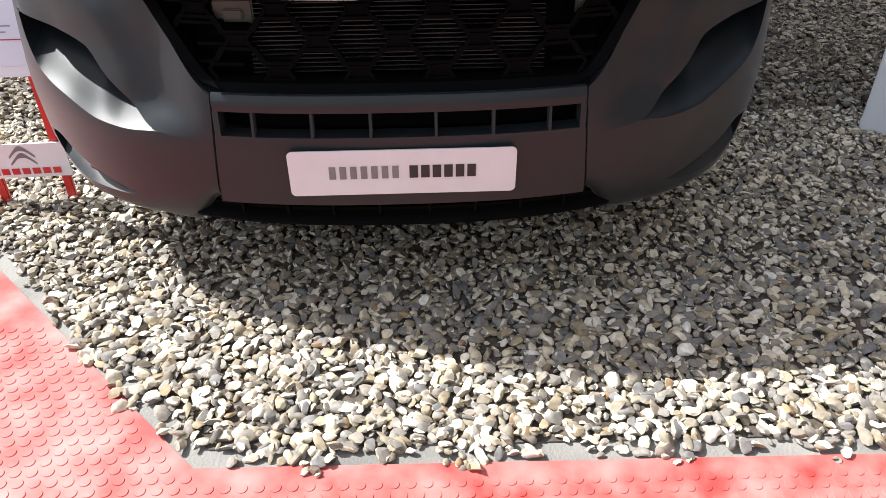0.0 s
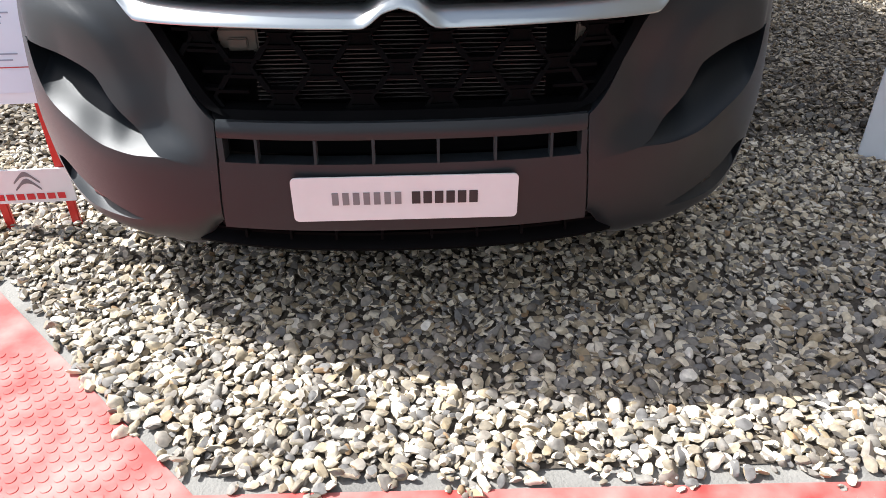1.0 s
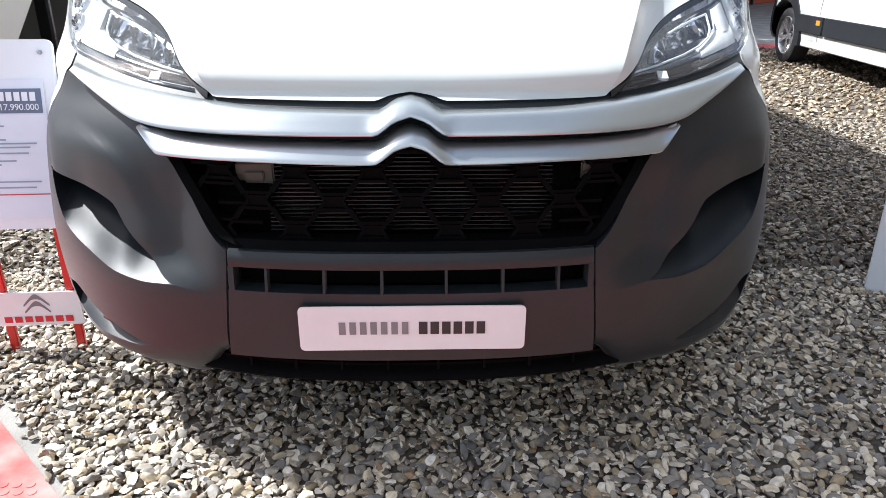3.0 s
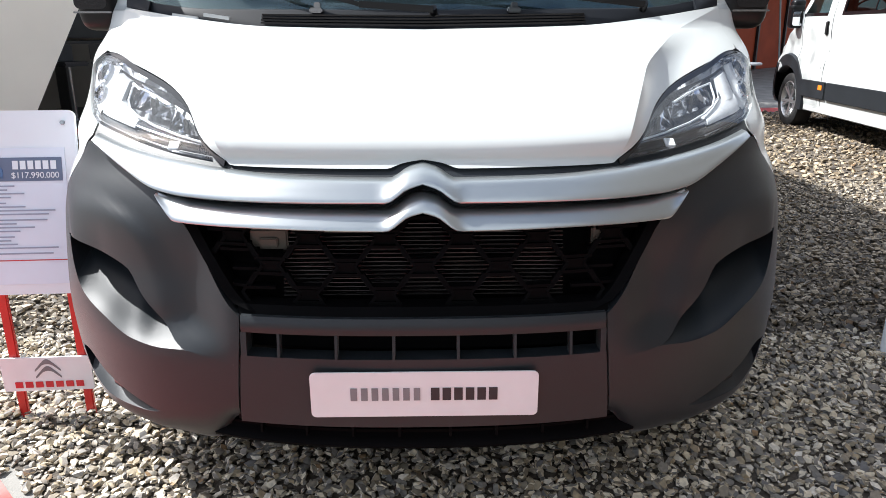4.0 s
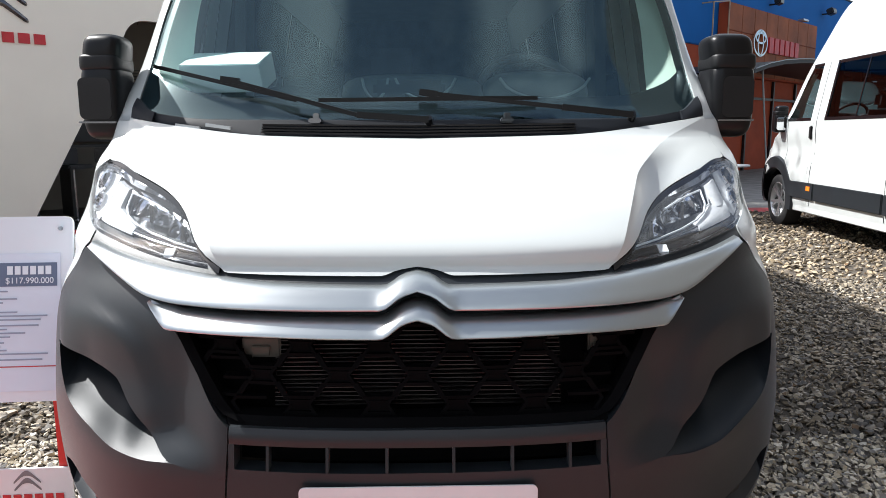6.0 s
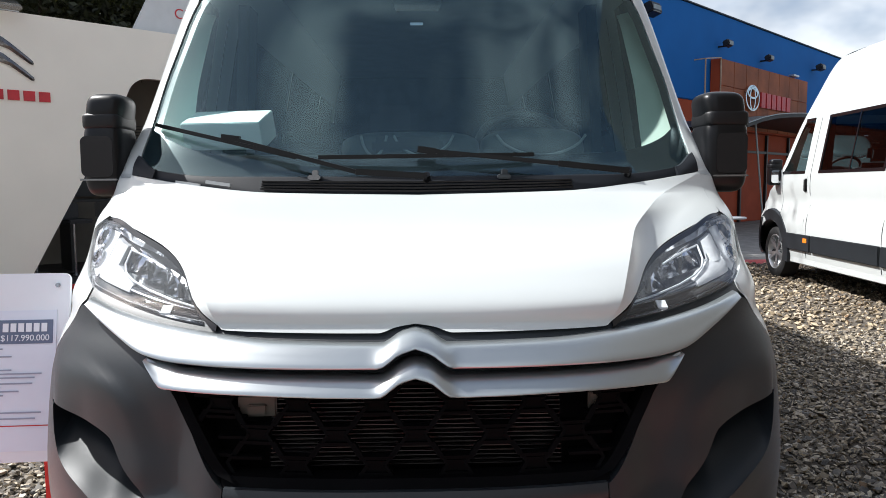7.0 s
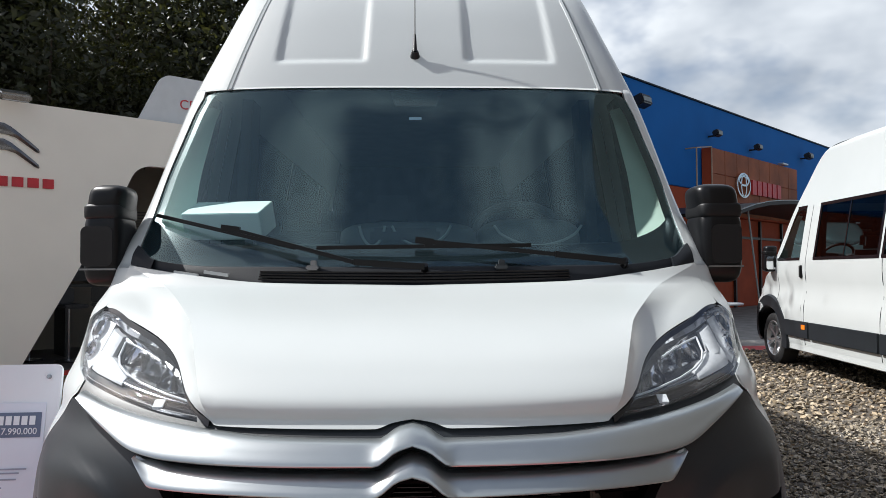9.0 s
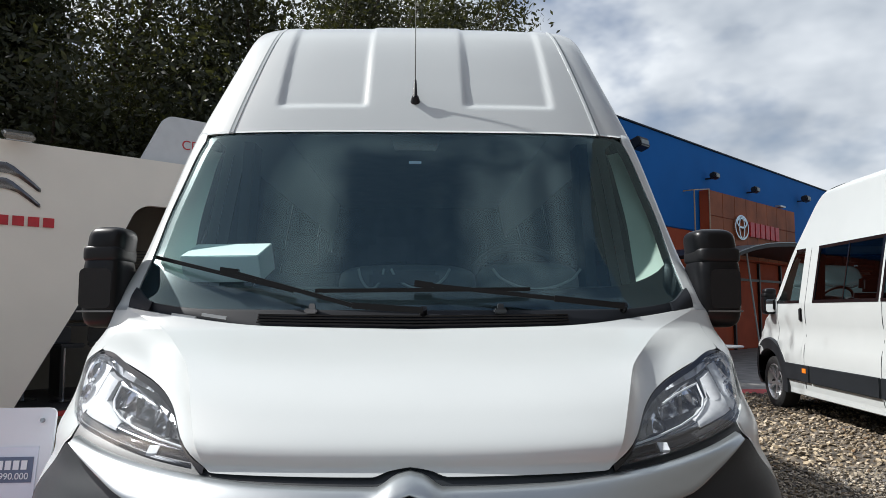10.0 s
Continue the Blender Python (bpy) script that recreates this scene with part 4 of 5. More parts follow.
def van_body(van):
    """Sides, rear, wheels, side windows, mirrors."""
    def low(y):
        z = .34
        for a in AXLES:
            if abs(y - a) < .45:
                z = max(z, WHEEL_R + math.sqrt(.45 ** 2 - (y - a) ** 2))
        return z

    def start(z):
        return NOSE(z) + DEEP(z)
    for sg in (-1, 1):
        def at(y, z, sg=sg):
            return (sg * WIDE(z), y, z)

        def fender(u, v):
            y = .60 + u * 1.30
            z = low(y) + (BELT - low(y)) * v
            return at(max(y, start(z)), z)
        Sheet().add(fender, 70, 16).make("fender", WHITE, van, "white front fender")
        side = Sheet().add(lambda u, v: at(1.90 + (REAR - 1.90) * u, low(1.90 + (REAR - 1.90) * u) + (BELT - low(1.90 + (REAR - 1.90) * u)) * v), 110, 8).make("body_side", WHITE, van, "plain white lower side")
        Sheet().add(lambda u, v: at(start(BELT + (HEAD - BELT) * v) + .10 * u, BELT + (HEAD - BELT) * v), 3, 12).make("pillar_side", WHITE, van)
        for y0, y1 in ((1.82, 2.17), (3.56, 3.60), (4.86, 4.92), (5.70, REAR)):
            Sheet().add(lambda u, v, y0=y0, y1=y1: at(y0 + (y1 - y0) * u, BELT + (HEAD - BELT) * v), 3, 8).make("window_post", WHITE, van, "white post between windows")
        Sheet().add(lambda u, v: at(start(HEAD + (TOP - HEAD) * v) + (REAR - start(HEAD + (TOP - HEAD) * v)) * u, HEAD + (TOP - HEAD) * v), 60, 20).make("roof_side", WHITE, van, "plain white upper side")
        for y0, y1, name in ((None, 1.82, "door_window"), (2.17, 3.56, "side_window"), (3.60, 4.86, "side_window"), (4.92, 5.70, "side_window")):
            s = Sheet()
            s.add(lambda u, v, y0=y0, y1=y1: (sg * (WIDE(BELT + (HEAD - BELT) * v) - .004), (start(BELT + (HEAD - BELT) * v) + .10 if y0 is None else y0) * (1 - u) + y1 * u, BELT + (HEAD - BELT) * v), 6, 8)
            pane = s.make(name, DOOR_GLASS if y0 is None else SIDE_GLASS, van, "clear door window" if y0 is None else "dark tinted side window")
            pane.visible_shadow = False
            bm = bmesh.new()
            for z in (BELT + .012, HEAD - .012):
                ya = start(z) + .10 if y0 is None else y0
                bar(bm, (sg * (WIDE(z) + .002), ya, z), (sg * (WIDE(z) + .002), y1, z), .035, .006)
            if y0 is not None:
                mid = (y0 + y1) / 2
                for y in (y0 + .02, y1 - .02, mid):
                    bar(bm, (sg * (WIDE(BELT) + .002), y, BELT), (sg * (WIDE(HEAD) + .002), y, HEAD), .04 if y != mid else .022, .006, (0, 1, 0))
            part("window_frame", bm, GLOSSY, pane, "black window edge", kind="stuff")
        # arches, mouldings, marker, handle, seams
        for a in AXLES:
            bm = bmesh.new()
            ring = []
            for k in range(29):
                t = radians(-8 + (138 if a == AXLE else 196) * k / 28)
                end = .020 * step(20, 28, k) if a == AXLE else 0
                ring.append([bm.verts.new((sg * x, a + r * math.cos(t), WHEEL_R + r * math.sin(t))) for r, x in ((.425, .94), (.425, 1.040 - end), (.44, 1.054 - end), (.575, 1.054 - end), (.59, 1.02 - end))])
            for p, q in zip(ring, ring[1:]):
                for k in range(4):
                    bm.faces.new((p[k], p[k + 1], q[k + 1], q[k]))
            part("wheel_arch", bm, DARK, van, "dark plastic wheel arch")
        for y0, y1 in ((1.46, 2.12), (2.15, 3.60), (3.63, 4.45)):
            boxed("side_moulding", (sg * 1.048 - .014, sg * 1.048 + .014, y0, y1, .44, .64), DARK, van, "dark plastic side moulding", .006)
        boxed("side_marker", (sg * 1.062 - .004, sg * 1.062 + .004, 1.96, 2.06, .545, .60), AMBER, van, "amber side marker", .002)
        bm = bmesh.new()
        box(bm, sg * 1.008 - .012, sg * 1.008 + .018, 1.83, 1.90, 1.16, 1.32, .012)
        part("door_handle", bm, BLACK, van, "black door handle")
        for y, z0, z1 in ((1.98, .36, HEAD), (1.20, .80, BELT), (3.62, .36, HEAD)):
            bm = bmesh.new()
            n = 36
            for k in range(n):
                za, zb = z0 + (z1 - z0) * k / n, z0 + (z1 - z0) * (k + 1) / n
                bar(bm, (sg * WIDE(za), y, za), (sg * WIDE(zb), y, zb), .006, .004, (0, 1, 0))
            part("door_seam", bm, TRIM, side, "dark gap beside the door")
        boxed("sill", (sg * .99 - .03, sg * .99 + .03, 1.40, 4.53, .27, .36), WHITE, van, "white sill", .01)
        for a in AXLES:
            wheel(van, sg, a)
        # door mirror
        def pebble(cx, cy, cz, rx, ry, rz, p, lean=0.0):
            bm = bmesh.new()
            for v in bmesh.ops.create_uvsphere(bm, u_segments=32, v_segments=20, radius=1)["verts"]:
                c = [math.copysign(abs(q) ** p, q) for q in v.co]
                v.co = (sg * (cx + rx * c[0] - lean * (c[2] + 1) * rz), cy + ry * c[1] * (1 - .12 * c[0]), cz + rz * c[2])
            return bm
        wide_m = .080 if sg > 0 else .068
        mirror = part("door_mirror", pebble(1.060, 1.045, 1.368, wide_m, .085, .130, .45), MIRROR_BLACK, van, "tall black door mirror")
        part("mirror_cap", pebble(1.060, 1.045, 1.528, wide_m - .003, .082, .056, .55, .12), MIRROR_BLACK, mirror, "smooth black upper cap")
        part("mirror_band", pebble(1.0605, 1.045, 1.490, wide_m - .0005, .0845, .030, .4), BLACK, mirror, "grey band between cap and body")
        bm = bmesh.new()
        prism(bm, rounded(.105, .135, .02), Matrix.Translation((sg * 1.068, .9585, 1.372)) @ Matrix.Rotation(radians(90), 4, "X"), .003)
        part("mirror_inset", bm, GLOSSY, mirror, "glossy inset in the mirror's front")
        boxed("mirror_strip", (sg * 1.065 - .062, sg * 1.065 + .062, .953, .965, 1.292, 1.298), DIM_CHROME, mirror, "thin bright line under the inset", .002)
        for z in (1.28,):
            boxed("mirror_arm", (sg * .98 - .05, sg * .98 + .05, 1.06, 1.11, z, z + .045), BLACK, mirror, "", .012)
        bm = bmesh.new()
        prism(bm, rounded(.14, .17, .03), Matrix.Translation((sg * 1.058, 1.128, 1.355)) @ Matrix.Rotation(radians(-90), 4, "X"), .004)
        part("mirror_glass", bm, CHROME, mirror, "mirror glass")
    # rear, top, floor
    s = Sheet()
    s.add(lambda u, v: ((2 * u - 1) * WIDE(.34 + 2.405 * v), REAR, .34 + 2.405 * v), 10, 30)
    s.make("rear_doors", WHITE, van, "plain white rear end")
    s = Sheet()
    s.add(lambda u, v: ((2 * u - 1) * .74, 2.5 + (REAR - 2.5) * v + .15 * (1 - v) * (1 - math.sqrt(max(0, 1 - abs(2 * u - 1) ** 4.5))), TOP + .006 * (1 - (2 * u - 1) ** 2)), 30, 12)
    s.make("roof_top", WHITE, van, "long white roof")
    boxed("floor_pan", (-.93, .93, .55, REAR - .02, .30, .36), BLACK, van, "dark underside", .01)
    boxed("undertray", (-.86, .86, .34, 1.9, .235, .255), BLACK, van, "dark tray under the engine", .006)
    boxed("undertray", (-.47, .47, .10, .34, .255, .275), BLACK, van, "dark undertray behind the lip", .006)
    boxed("engine_block", (-.55, .55, .35, 1.1, .32, .9), BLACK, van, "dark engine bay", .02)


def seat(van, x, y):
    bm = bmesh.new()
    box(bm, x - .24, x + .24, y - .25, y + .25, .78, .92, .05)
    back = Matrix.Rotation(radians(-12), 4, "X")
    box(bm, x - .24, x + .24, y + .22, y + .36, .88, 1.50, .06, back)
    ob = part("seat", bm, CLOTH, van, "dark cloth seat")
    bm = bmesh.new()
    box(bm, x - .13, x + .13, y + .32, y + .42, 1.50, 1.70, .045, back)
    part("headrest", bm, CLOTH, ob, "dark headrest")


def van_inside(van):
    s = Sheet()
    s.add(lambda u, v: ((2 * u - 1) * .90, front((2 * u - 1) * .80, 1.31) + .03 + (.55 - .12 * (2 * u - 1) ** 2) * v, 1.305 + .085 * math.sin(math.pi * min(1, v * .62)) - .12 * step(.85, 1, v)), 40, 14)
    dash = s.make("dashboard", DASH, van, "dark grey dashboard", 60)
    for x, w, y, z, h in ((-.03, .27, 1.36, 1.40, .075), (.44, .20, 1.36, 1.40, .085)):
        bm = bmesh.new()
        made = bmesh.ops.create_uvsphere(bm, u_segments=24, v_segments=12, radius=1)["verts"]
        for v in made:
            c = [math.copysign(abs(q) ** .6, q) for q in v.co]
            v.co = (x + w * c[0], y + .16 * c[1], z + h * c[2])
        part("dash_hood", bm, DASH, dash, "rounded hood on the dashboard")
    bm = bmesh.new()
    box(bm, -.17, .09, 1.185, 1.205, 1.385, 1.445, .015)
    part("dash_panel", bm, TRIM, dash, "flat panel in the dashboard's middle")
    for x0, x1 in ((-.21, -.115), (-.09, .13), (.29, .62)):
        bm = bmesh.new()
        pts = [Vector((x0 + (x1 - x0) * k / 14, 1.19, 1.452 - .075 * math.sin(math.pi * k / 14) ** .6)) for k in range(15)]
        for a, b in zip(pts, pts[1:]):
            rod(bm, a, b, .005, .005, 8)
        part("dash_rim", bm, DASH_GREY, dash, "thin satin rim of the dashboard pod")
    bm = bmesh.new()
    m = Matrix.Translation((.45, 1.60, 1.43)) @ Matrix.Rotation(radians(48), 4, "X")
    n, k2 = 40, 10
    ring = [[bm.verts.new(m @ Vector(((.20 + .017 * math.cos(b)) * math.cos(a), (.20 + .017 * math.cos(b)) * math.sin(a), .017 * math.sin(b)))) for b in [2 * math.pi * j / k2 for j in range(k2)]] for a in [2 * math.pi * i / n for i in range(n)]]
    for i in range(n):
        for j in range(k2):
            bm.faces.new((ring[i][j], ring[(i + 1) % n][j], ring[(i + 1) % n][(j + 1) % k2], ring[i][(j + 1) % k2]))
    for a in (200, 340, 270):
        bar(bm, m @ Vector((0, 0, 0)), m @ Vector((.19 * math.cos(radians(a)), .19 * math.sin(radians(a)), 0)), .045, .02, m.to_3x3() @ Vector((-math.sin(radians(a)), math.cos(radians(a)), 0)))
    part("steering_wheel", bm, TRIM, van, "dark steering wheel")
    for x in (-.62, -.14, .46):
        seat(van, x, 2.05)
    for y in (3.1, 4.0):
        for x in (-.62, -.14, .56):
            seat(van, x, y)
    s = Sheet()
    s.add(lambda u, v: ((2 * u - 1) * .80, 1.55 + 4.3 * v, 2.10 + .25 * step(0, .2, v)), 6, 10)
    s.make("headlining", ROOF_LINING, van, "grey roof lining")
    boxed("rear_trim", (-.9, .9, REAR - .06, REAR - .03, .4, 2.4), CLOTH, van, "dark rear trim")
    for sg in (-1, 1):
        s = Sheet()
        s.add(lambda u, v: (sg * (WIDE(.5 + .8 * v) - .05), 1.1 + 4.8 * u, .5 + .80 * v), 6, 4)
        s.make("side_trim", TRIM, van, "dark side trim")
        s = Sheet()
        s.add(lambda u, v: (sg * (SCREEN_X(1.38 + .57 * v) - .012 - (.125 - .095 * v) * (1 - u)), front(.9, 1.38 + .57 * v) + .03 + .06 * (1 - u), 1.38 + .57 * v), 4, 12)
        s.make("pillar_trim", LINING, van, "pale inner pillar trim")
        bm = bmesh.new()
        bar(bm, (sg * .86, 2.0, 1.0), (sg * .80, 2.0, 2.1), .16, .05, (0, 1, 0))
        part("door_post", bm, TRIM, van, "dark door post")


van = thing("van", "white high-roofed passenger van with dark bumper on gravel", "van", pose(0, 0, 0, 0, 0, 0.75), "display vans")
van_front(van)
van_screen(van)
van_body(van)
van_inside(van)
van_2 = copy_thing(van, pose(5.68, 8.98, 0, 0, 0, 176.3))
van_2.name = "van"
tagged(van_2, "white high-roofed passenger van seen from its side on gravel", "van", "display vans")

card_box = boxed("card_box", (-.145, .145, -.07, .07, -.05, .05), CARDBOARD, None, "", .003)
card_box.matrix_world = pose(-.690, 1.130, 1.470, 23, 0, -9)
tagged(card_box, "closed white card box lying on the dashboard", "box")


# ---- price board and low sign on red posts ----
def chevrons(bm, m, w, h, depth):
    """Two bent, tapering blades, one above the other, each with a raised ridge."""
    upper = [(0, 0), (.10, -.004), (.27, -.07), (.53, -.235), (.80, -.415), (.98, -.545), (1, -.60), (.985, -.632)]
    lower = [(0, -.257), (.10, -.26), (.20, -.27), (.40, -.32), (.66, -.47), (.88, -.60), (.94, -.626), (.985, -.632)]
    for k in range(2):
        top = h * (.5 - .37 * k)
        for sg in (-1, 1):
            rows = []
            for (xa, ya), (xb, yb) in zip(upper, lower):
                ridge = (xa * .45 + xb * .55, ya * .45 + yb * .55)
                rows.append([bm.verts.new(m @ Vector((sg * x * w / 2, top + y * h, d))) for (x, y), d in (((xa, ya), 0), ((xa, ya), depth * .4), (ridge, depth), ((xb, yb), depth * .4), ((xb, yb), 0))])
            for p, q in zip(rows, rows[1:]):
                for n in range(4):
                    f = (p[n], q[n], q[n + 1], p[n + 1])
                    bm.faces.new(f if sg < 0 else f[::-1])
    bmesh.ops.remove_doubles(bm, verts=bm.verts, dist=w * 1e-4)


def word_bars(m, w, h, n, depth, mat, parent):
    """A row of n plain letter-sized blocks, each a part of its own."""
    for k in range(n):
        a = -w / 2 + w * k / n + w / n * .10
        b = a + w / n * .74
        bm = bmesh.new()
        prism(bm, [(a, -h / 2), (b, -h / 2), (b, h / 2), (a, h / 2)], m, depth)
        part("letter_bar", bm, mat, parent)


stand = thing("price_board", "white price board with a printed sheet on red posts", "sign", pose(-1.24, .66, 0, 0, 0, 4))
UPRIGHT = Matrix.Rotation(radians(90), 4, "X")
for x in (.10, -.115):
    boxed("post", (x - .014, x + .014, -.008, .008, -.01, .62), RED_POST, stand, "red painted post", .003)
bm = bmesh.new()
prism(bm, rounded(.44, .565, .02), Matrix.Translation((-.055, .02, .728)) @ Matrix.Rotation(radians(79), 4, "X"), .012)
panel = part("panel", bm, BOARD, stand, "white panel leaning back")
LEAN = Matrix.Translation((-.035, .0075, .71)) @ Matrix.Rotation(radians(79), 4, "X")
for x, y, w, h, mat, tag in ((.02, -.02, .29, .42, PAPER, "printed sheet"), (.02, .125, .27, .072, BLUE_INK, "slate blue heading block"), (.02, -.155, .27, .003, RED_INK, "thin red rule")):
    bm = bmesh.new()
    lift = .0045 if mat is PAPER else .0065
    prism(bm, [(x - w / 2, y - h / 2), (x + w / 2, y - h / 2), (x + w / 2, y + h / 2), (x - w / 2, y + h / 2)], LEAN @ Matrix.Translation((0, 0, lift)), .0015)
    part("sheet" if mat is PAPER else "print", bm, mat, panel, tag)
word_bars(LEAN @ Matrix.Translation((.075, .138, .009)), .135, .026, 6, .001, BOARD, panel)
lettering("price", "$117.990.000", .026, LEAN @ Matrix.Translation((.075, .106, .009)), BOARD, panel, "white printed price")
bm = bmesh.new()
rng = random.Random(4)
for k in range(17):
    y = .072 - k * .0115 - .006 * (k // 4)
    w = rng.uniform(.08, .25)
    prism(bm, [(-.11, y), (-.11 + w, y), (-.11 + w, y + .0045), (-.11, y + .0045)], LEAN @ Matrix.Translation((0, 0, .007)), .001)
part("small_print", bm, material("faded_print", (.34, .38, .50), .5), panel, "rows of unreadable small print")
bm = bmesh.new()
prism(bm, [(-.10, .098), (-.02, .098), (-.02, .125), (-.04, .147), (-.085, .145), (-.10, .125)], LEAN @ Matrix.Translation((0, 0, .0085)), .001)
part("picture", bm, material("picture_blue", (.10, .20, .42), .5, vary=.3, scale=60), panel, "small blue picture of a vehicle")
for x, y in ((.165, .265), (.165, -.235)):
    bm = bmesh.new()
    lathe(bm, [(0, .012), (.006, .012), (.007, .004)], LEAN @ Matrix.Translation((x, y, 0)), 10)
    part("screw", bm, DIM_CHROME, panel, "small metal screw")
bm = bmesh.new()
prism(bm, rounded(.285, .118, .006), Matrix.Translation((-.012, -.012, .165)) @ UPRIGHT, .008)
low_sign = part("low_sign", bm, PLATE, stand, "small white sign across the posts")
FACE = Matrix.Translation((-.008, -.021, .165)) @ UPRIGHT
bm = bmesh.new()
chevrons(bm, FACE @ Matrix.Translation((0, .020, 0)), .082, .066, .0015)
part("emblem", bm, GREY_INK, low_sign, "grey double chevron emblem")
word_bars(FACE @ Matrix.Translation((0, -.036, 0)), .225, .021, 7, .0015, RED_INK, low_sign)

# ---- white plinth beside the van ----
plinth = thing("plinth", "low white plinth with a brown top edge on gravel", "plinth", pose(1.77, 1.09, 0, 0, 0, -38))
boxed("body", (0, .55, 0, .45, -.01, .47), BOARD, plinth, "matt white plinth body", .004)
boxed("top", (-.008, .558, -.008, .458, .47, .495), material("brown_edge", (.22, .14, .09), .6), plinth, "brown top board", .004)

# ---- exhibition stand ----
WALL_PAINT = material("stand_paint", (.86, .79, .69), .6, vary=.03, scale=1.2)
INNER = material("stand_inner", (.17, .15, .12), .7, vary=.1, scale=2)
PALE_SIGN = material("pale_sign", (.62, .62, .62), .5, vary=.03)
DARK_STEEL = material("dark_steel", (.02, .02, .022), .4, metal=.3)
STAND = Matrix.Translation((-4.86, 7.42, 0)) @ Matrix.Rotation(math.atan2(.67, .74), 4, "Z")
FRONT = STAND @ UPRIGHT


def arc(cx, cy, r, a0, a1, n=7):
    return [(cx + r * math.cos(radians(a0 + (a1 - a0) * k / n)), cy + r * math.sin(radians(a0 + (a1 - a0) * k / n))) for k in range(n + 1)]


bm = bmesh.new()
prism(bm, [(-7, 0), (-.215, 0), (1.06, 2.36)] + arc(1.42, 2.43, .30, 160, 90)[1:] + [(6.5, 2.73), (6.5, 3.37), (-7, 3.37)], FRONT @ Matrix.Translation((0, 0, -.10)), .10)
wall = part("stand_wall", bm, WALL_PAINT, None, "tall beige exhibition wall with a slanting cut-out", kind="structure")
tagged(wall, category="wall")
bm = bmesh.new()
chevrons(bm, FRONT @ Matrix.Translation((-.40, 2.83, .004)), .86, .52, .03)
logo = part("wall_emblem", bm, material("dark_chrome", (.20, .19, .19), .25, metal=.9, vary=.2, scale=2), None, "large grey metal double chevron emblem on the stand wall")
tagged(logo, category="emblem")
word_bars(FRONT @ Matrix.Translation((-.37, 2.385, .004)), 1.18, .12, 7, .015, RED_INK, thing("wall_wordmark", "row of plain red bars on the beige wall", "sign"))
bm = bmesh.new()
prism(bm, [(1.27, 3.30)] + arc(1.78, 3.90, .20, 155, 90) + [(5.5, 4.10), (5.5, 3.30)], FRONT @ Matrix.Translation((0, 0, -.30)), .08)
top_sign = part("top_sign", bm, PALE_SIGN, None, "pale grey sign panel rising behind the stand wall")
tagged(top_sign, category="sign")
lettering("slogan", "CR", .20, FRONT @ Matrix.Translation((2.02, 3.70, -.215)), RED_INK, top_sign, "red letters")
for x in (2.2, 4.6):
    boxed("support", (x - .03, x + .03, .23, .29, 0, 3.9), DARK_STEEL, top_sign, "thin dark support").matrix_parent_inverse = STAND
flood = thing("floodlight", "small grey floodlight on the stand wall's top edge", "lamp", STAND @ Matrix.Translation((-.28, -.16, 3.40)) @ Matrix.Rotation(radians(25), 4, "X"))
boxed("housing", (-.17, .17, -.10, .10, -.03, .05), DIM_CHROME, flood, "grey lamp housing", .02)
boxed("lens", (-.14, .14, -.08, .08, -.042, -.03), PLATE, flood, "pale lamp glass", .004)
boxed("bracket", (-.02, .02, .08, .20, -.06, -.03), DIM_CHROME, flood, "", .004)
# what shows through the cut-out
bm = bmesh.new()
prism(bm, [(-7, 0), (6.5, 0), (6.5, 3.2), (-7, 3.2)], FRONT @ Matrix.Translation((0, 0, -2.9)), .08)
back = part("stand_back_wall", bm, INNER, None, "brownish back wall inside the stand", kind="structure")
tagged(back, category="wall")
for k in range(7):
    z = 2.0 + .05 * k
    boxed("slat", (-2, 6, 2.72, 2.75, z, z + .012), DARK_STEEL, back, "", .002).matrix_parent_inverse = STAND
bm = bmesh.new()
prism(bm, [(-7, -.11), (6.5, -.11), (6.5, -2.80), (-7, -2.80)], STAND @ Matrix.Diagonal((1, -1, 1, 1)) @ Matrix.Translation((0, 0, .02)), .03)
tagged(part("stand_floor", bm, material("stand_floor", (.05, .045, .045), .5), None, "dark floor of the stand", kind="structure"), category="floor")
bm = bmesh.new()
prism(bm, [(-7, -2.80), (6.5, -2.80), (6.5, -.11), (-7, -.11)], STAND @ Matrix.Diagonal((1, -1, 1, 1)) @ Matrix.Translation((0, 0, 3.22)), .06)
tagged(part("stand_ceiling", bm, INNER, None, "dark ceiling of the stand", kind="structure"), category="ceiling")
edge = boxed("floor_edge", (-.1, 6.4, -.42, -.06, .004, .05), RED_POST, None, "red carpeted step along the stand's opening", .004, kind="structure")
edge.matrix_world = STAND
tagged(edge, category="step")


def bar_stool(m):
    st = thing("bar_stool", "dark bar stool with a thin steel leg", "stool", m, "stools in the stand")
    boxed("seat", (-.19, .19, -.18, .18, .74, .80), DARK_STEEL, st, "dark seat", .02)
    boxed("backrest", (-.19, .19, .14, .18, .80, 1.02), DARK_STEEL, st, "low dark backrest", .015)
    bm = bmesh.new()
    rod(bm, (0, 0, 0.03), (0, 0, .75), .016)
    part("leg", bm, DIM_CHROME, st, "steel leg")
    bm = bmesh.new()
    lathe(bm, [(0, .045), (.17, .03), (.18, .02)], Matrix.Identity(4), 20)
    part("foot", bm, DIM_CHROME, st, "round steel foot")
    return st


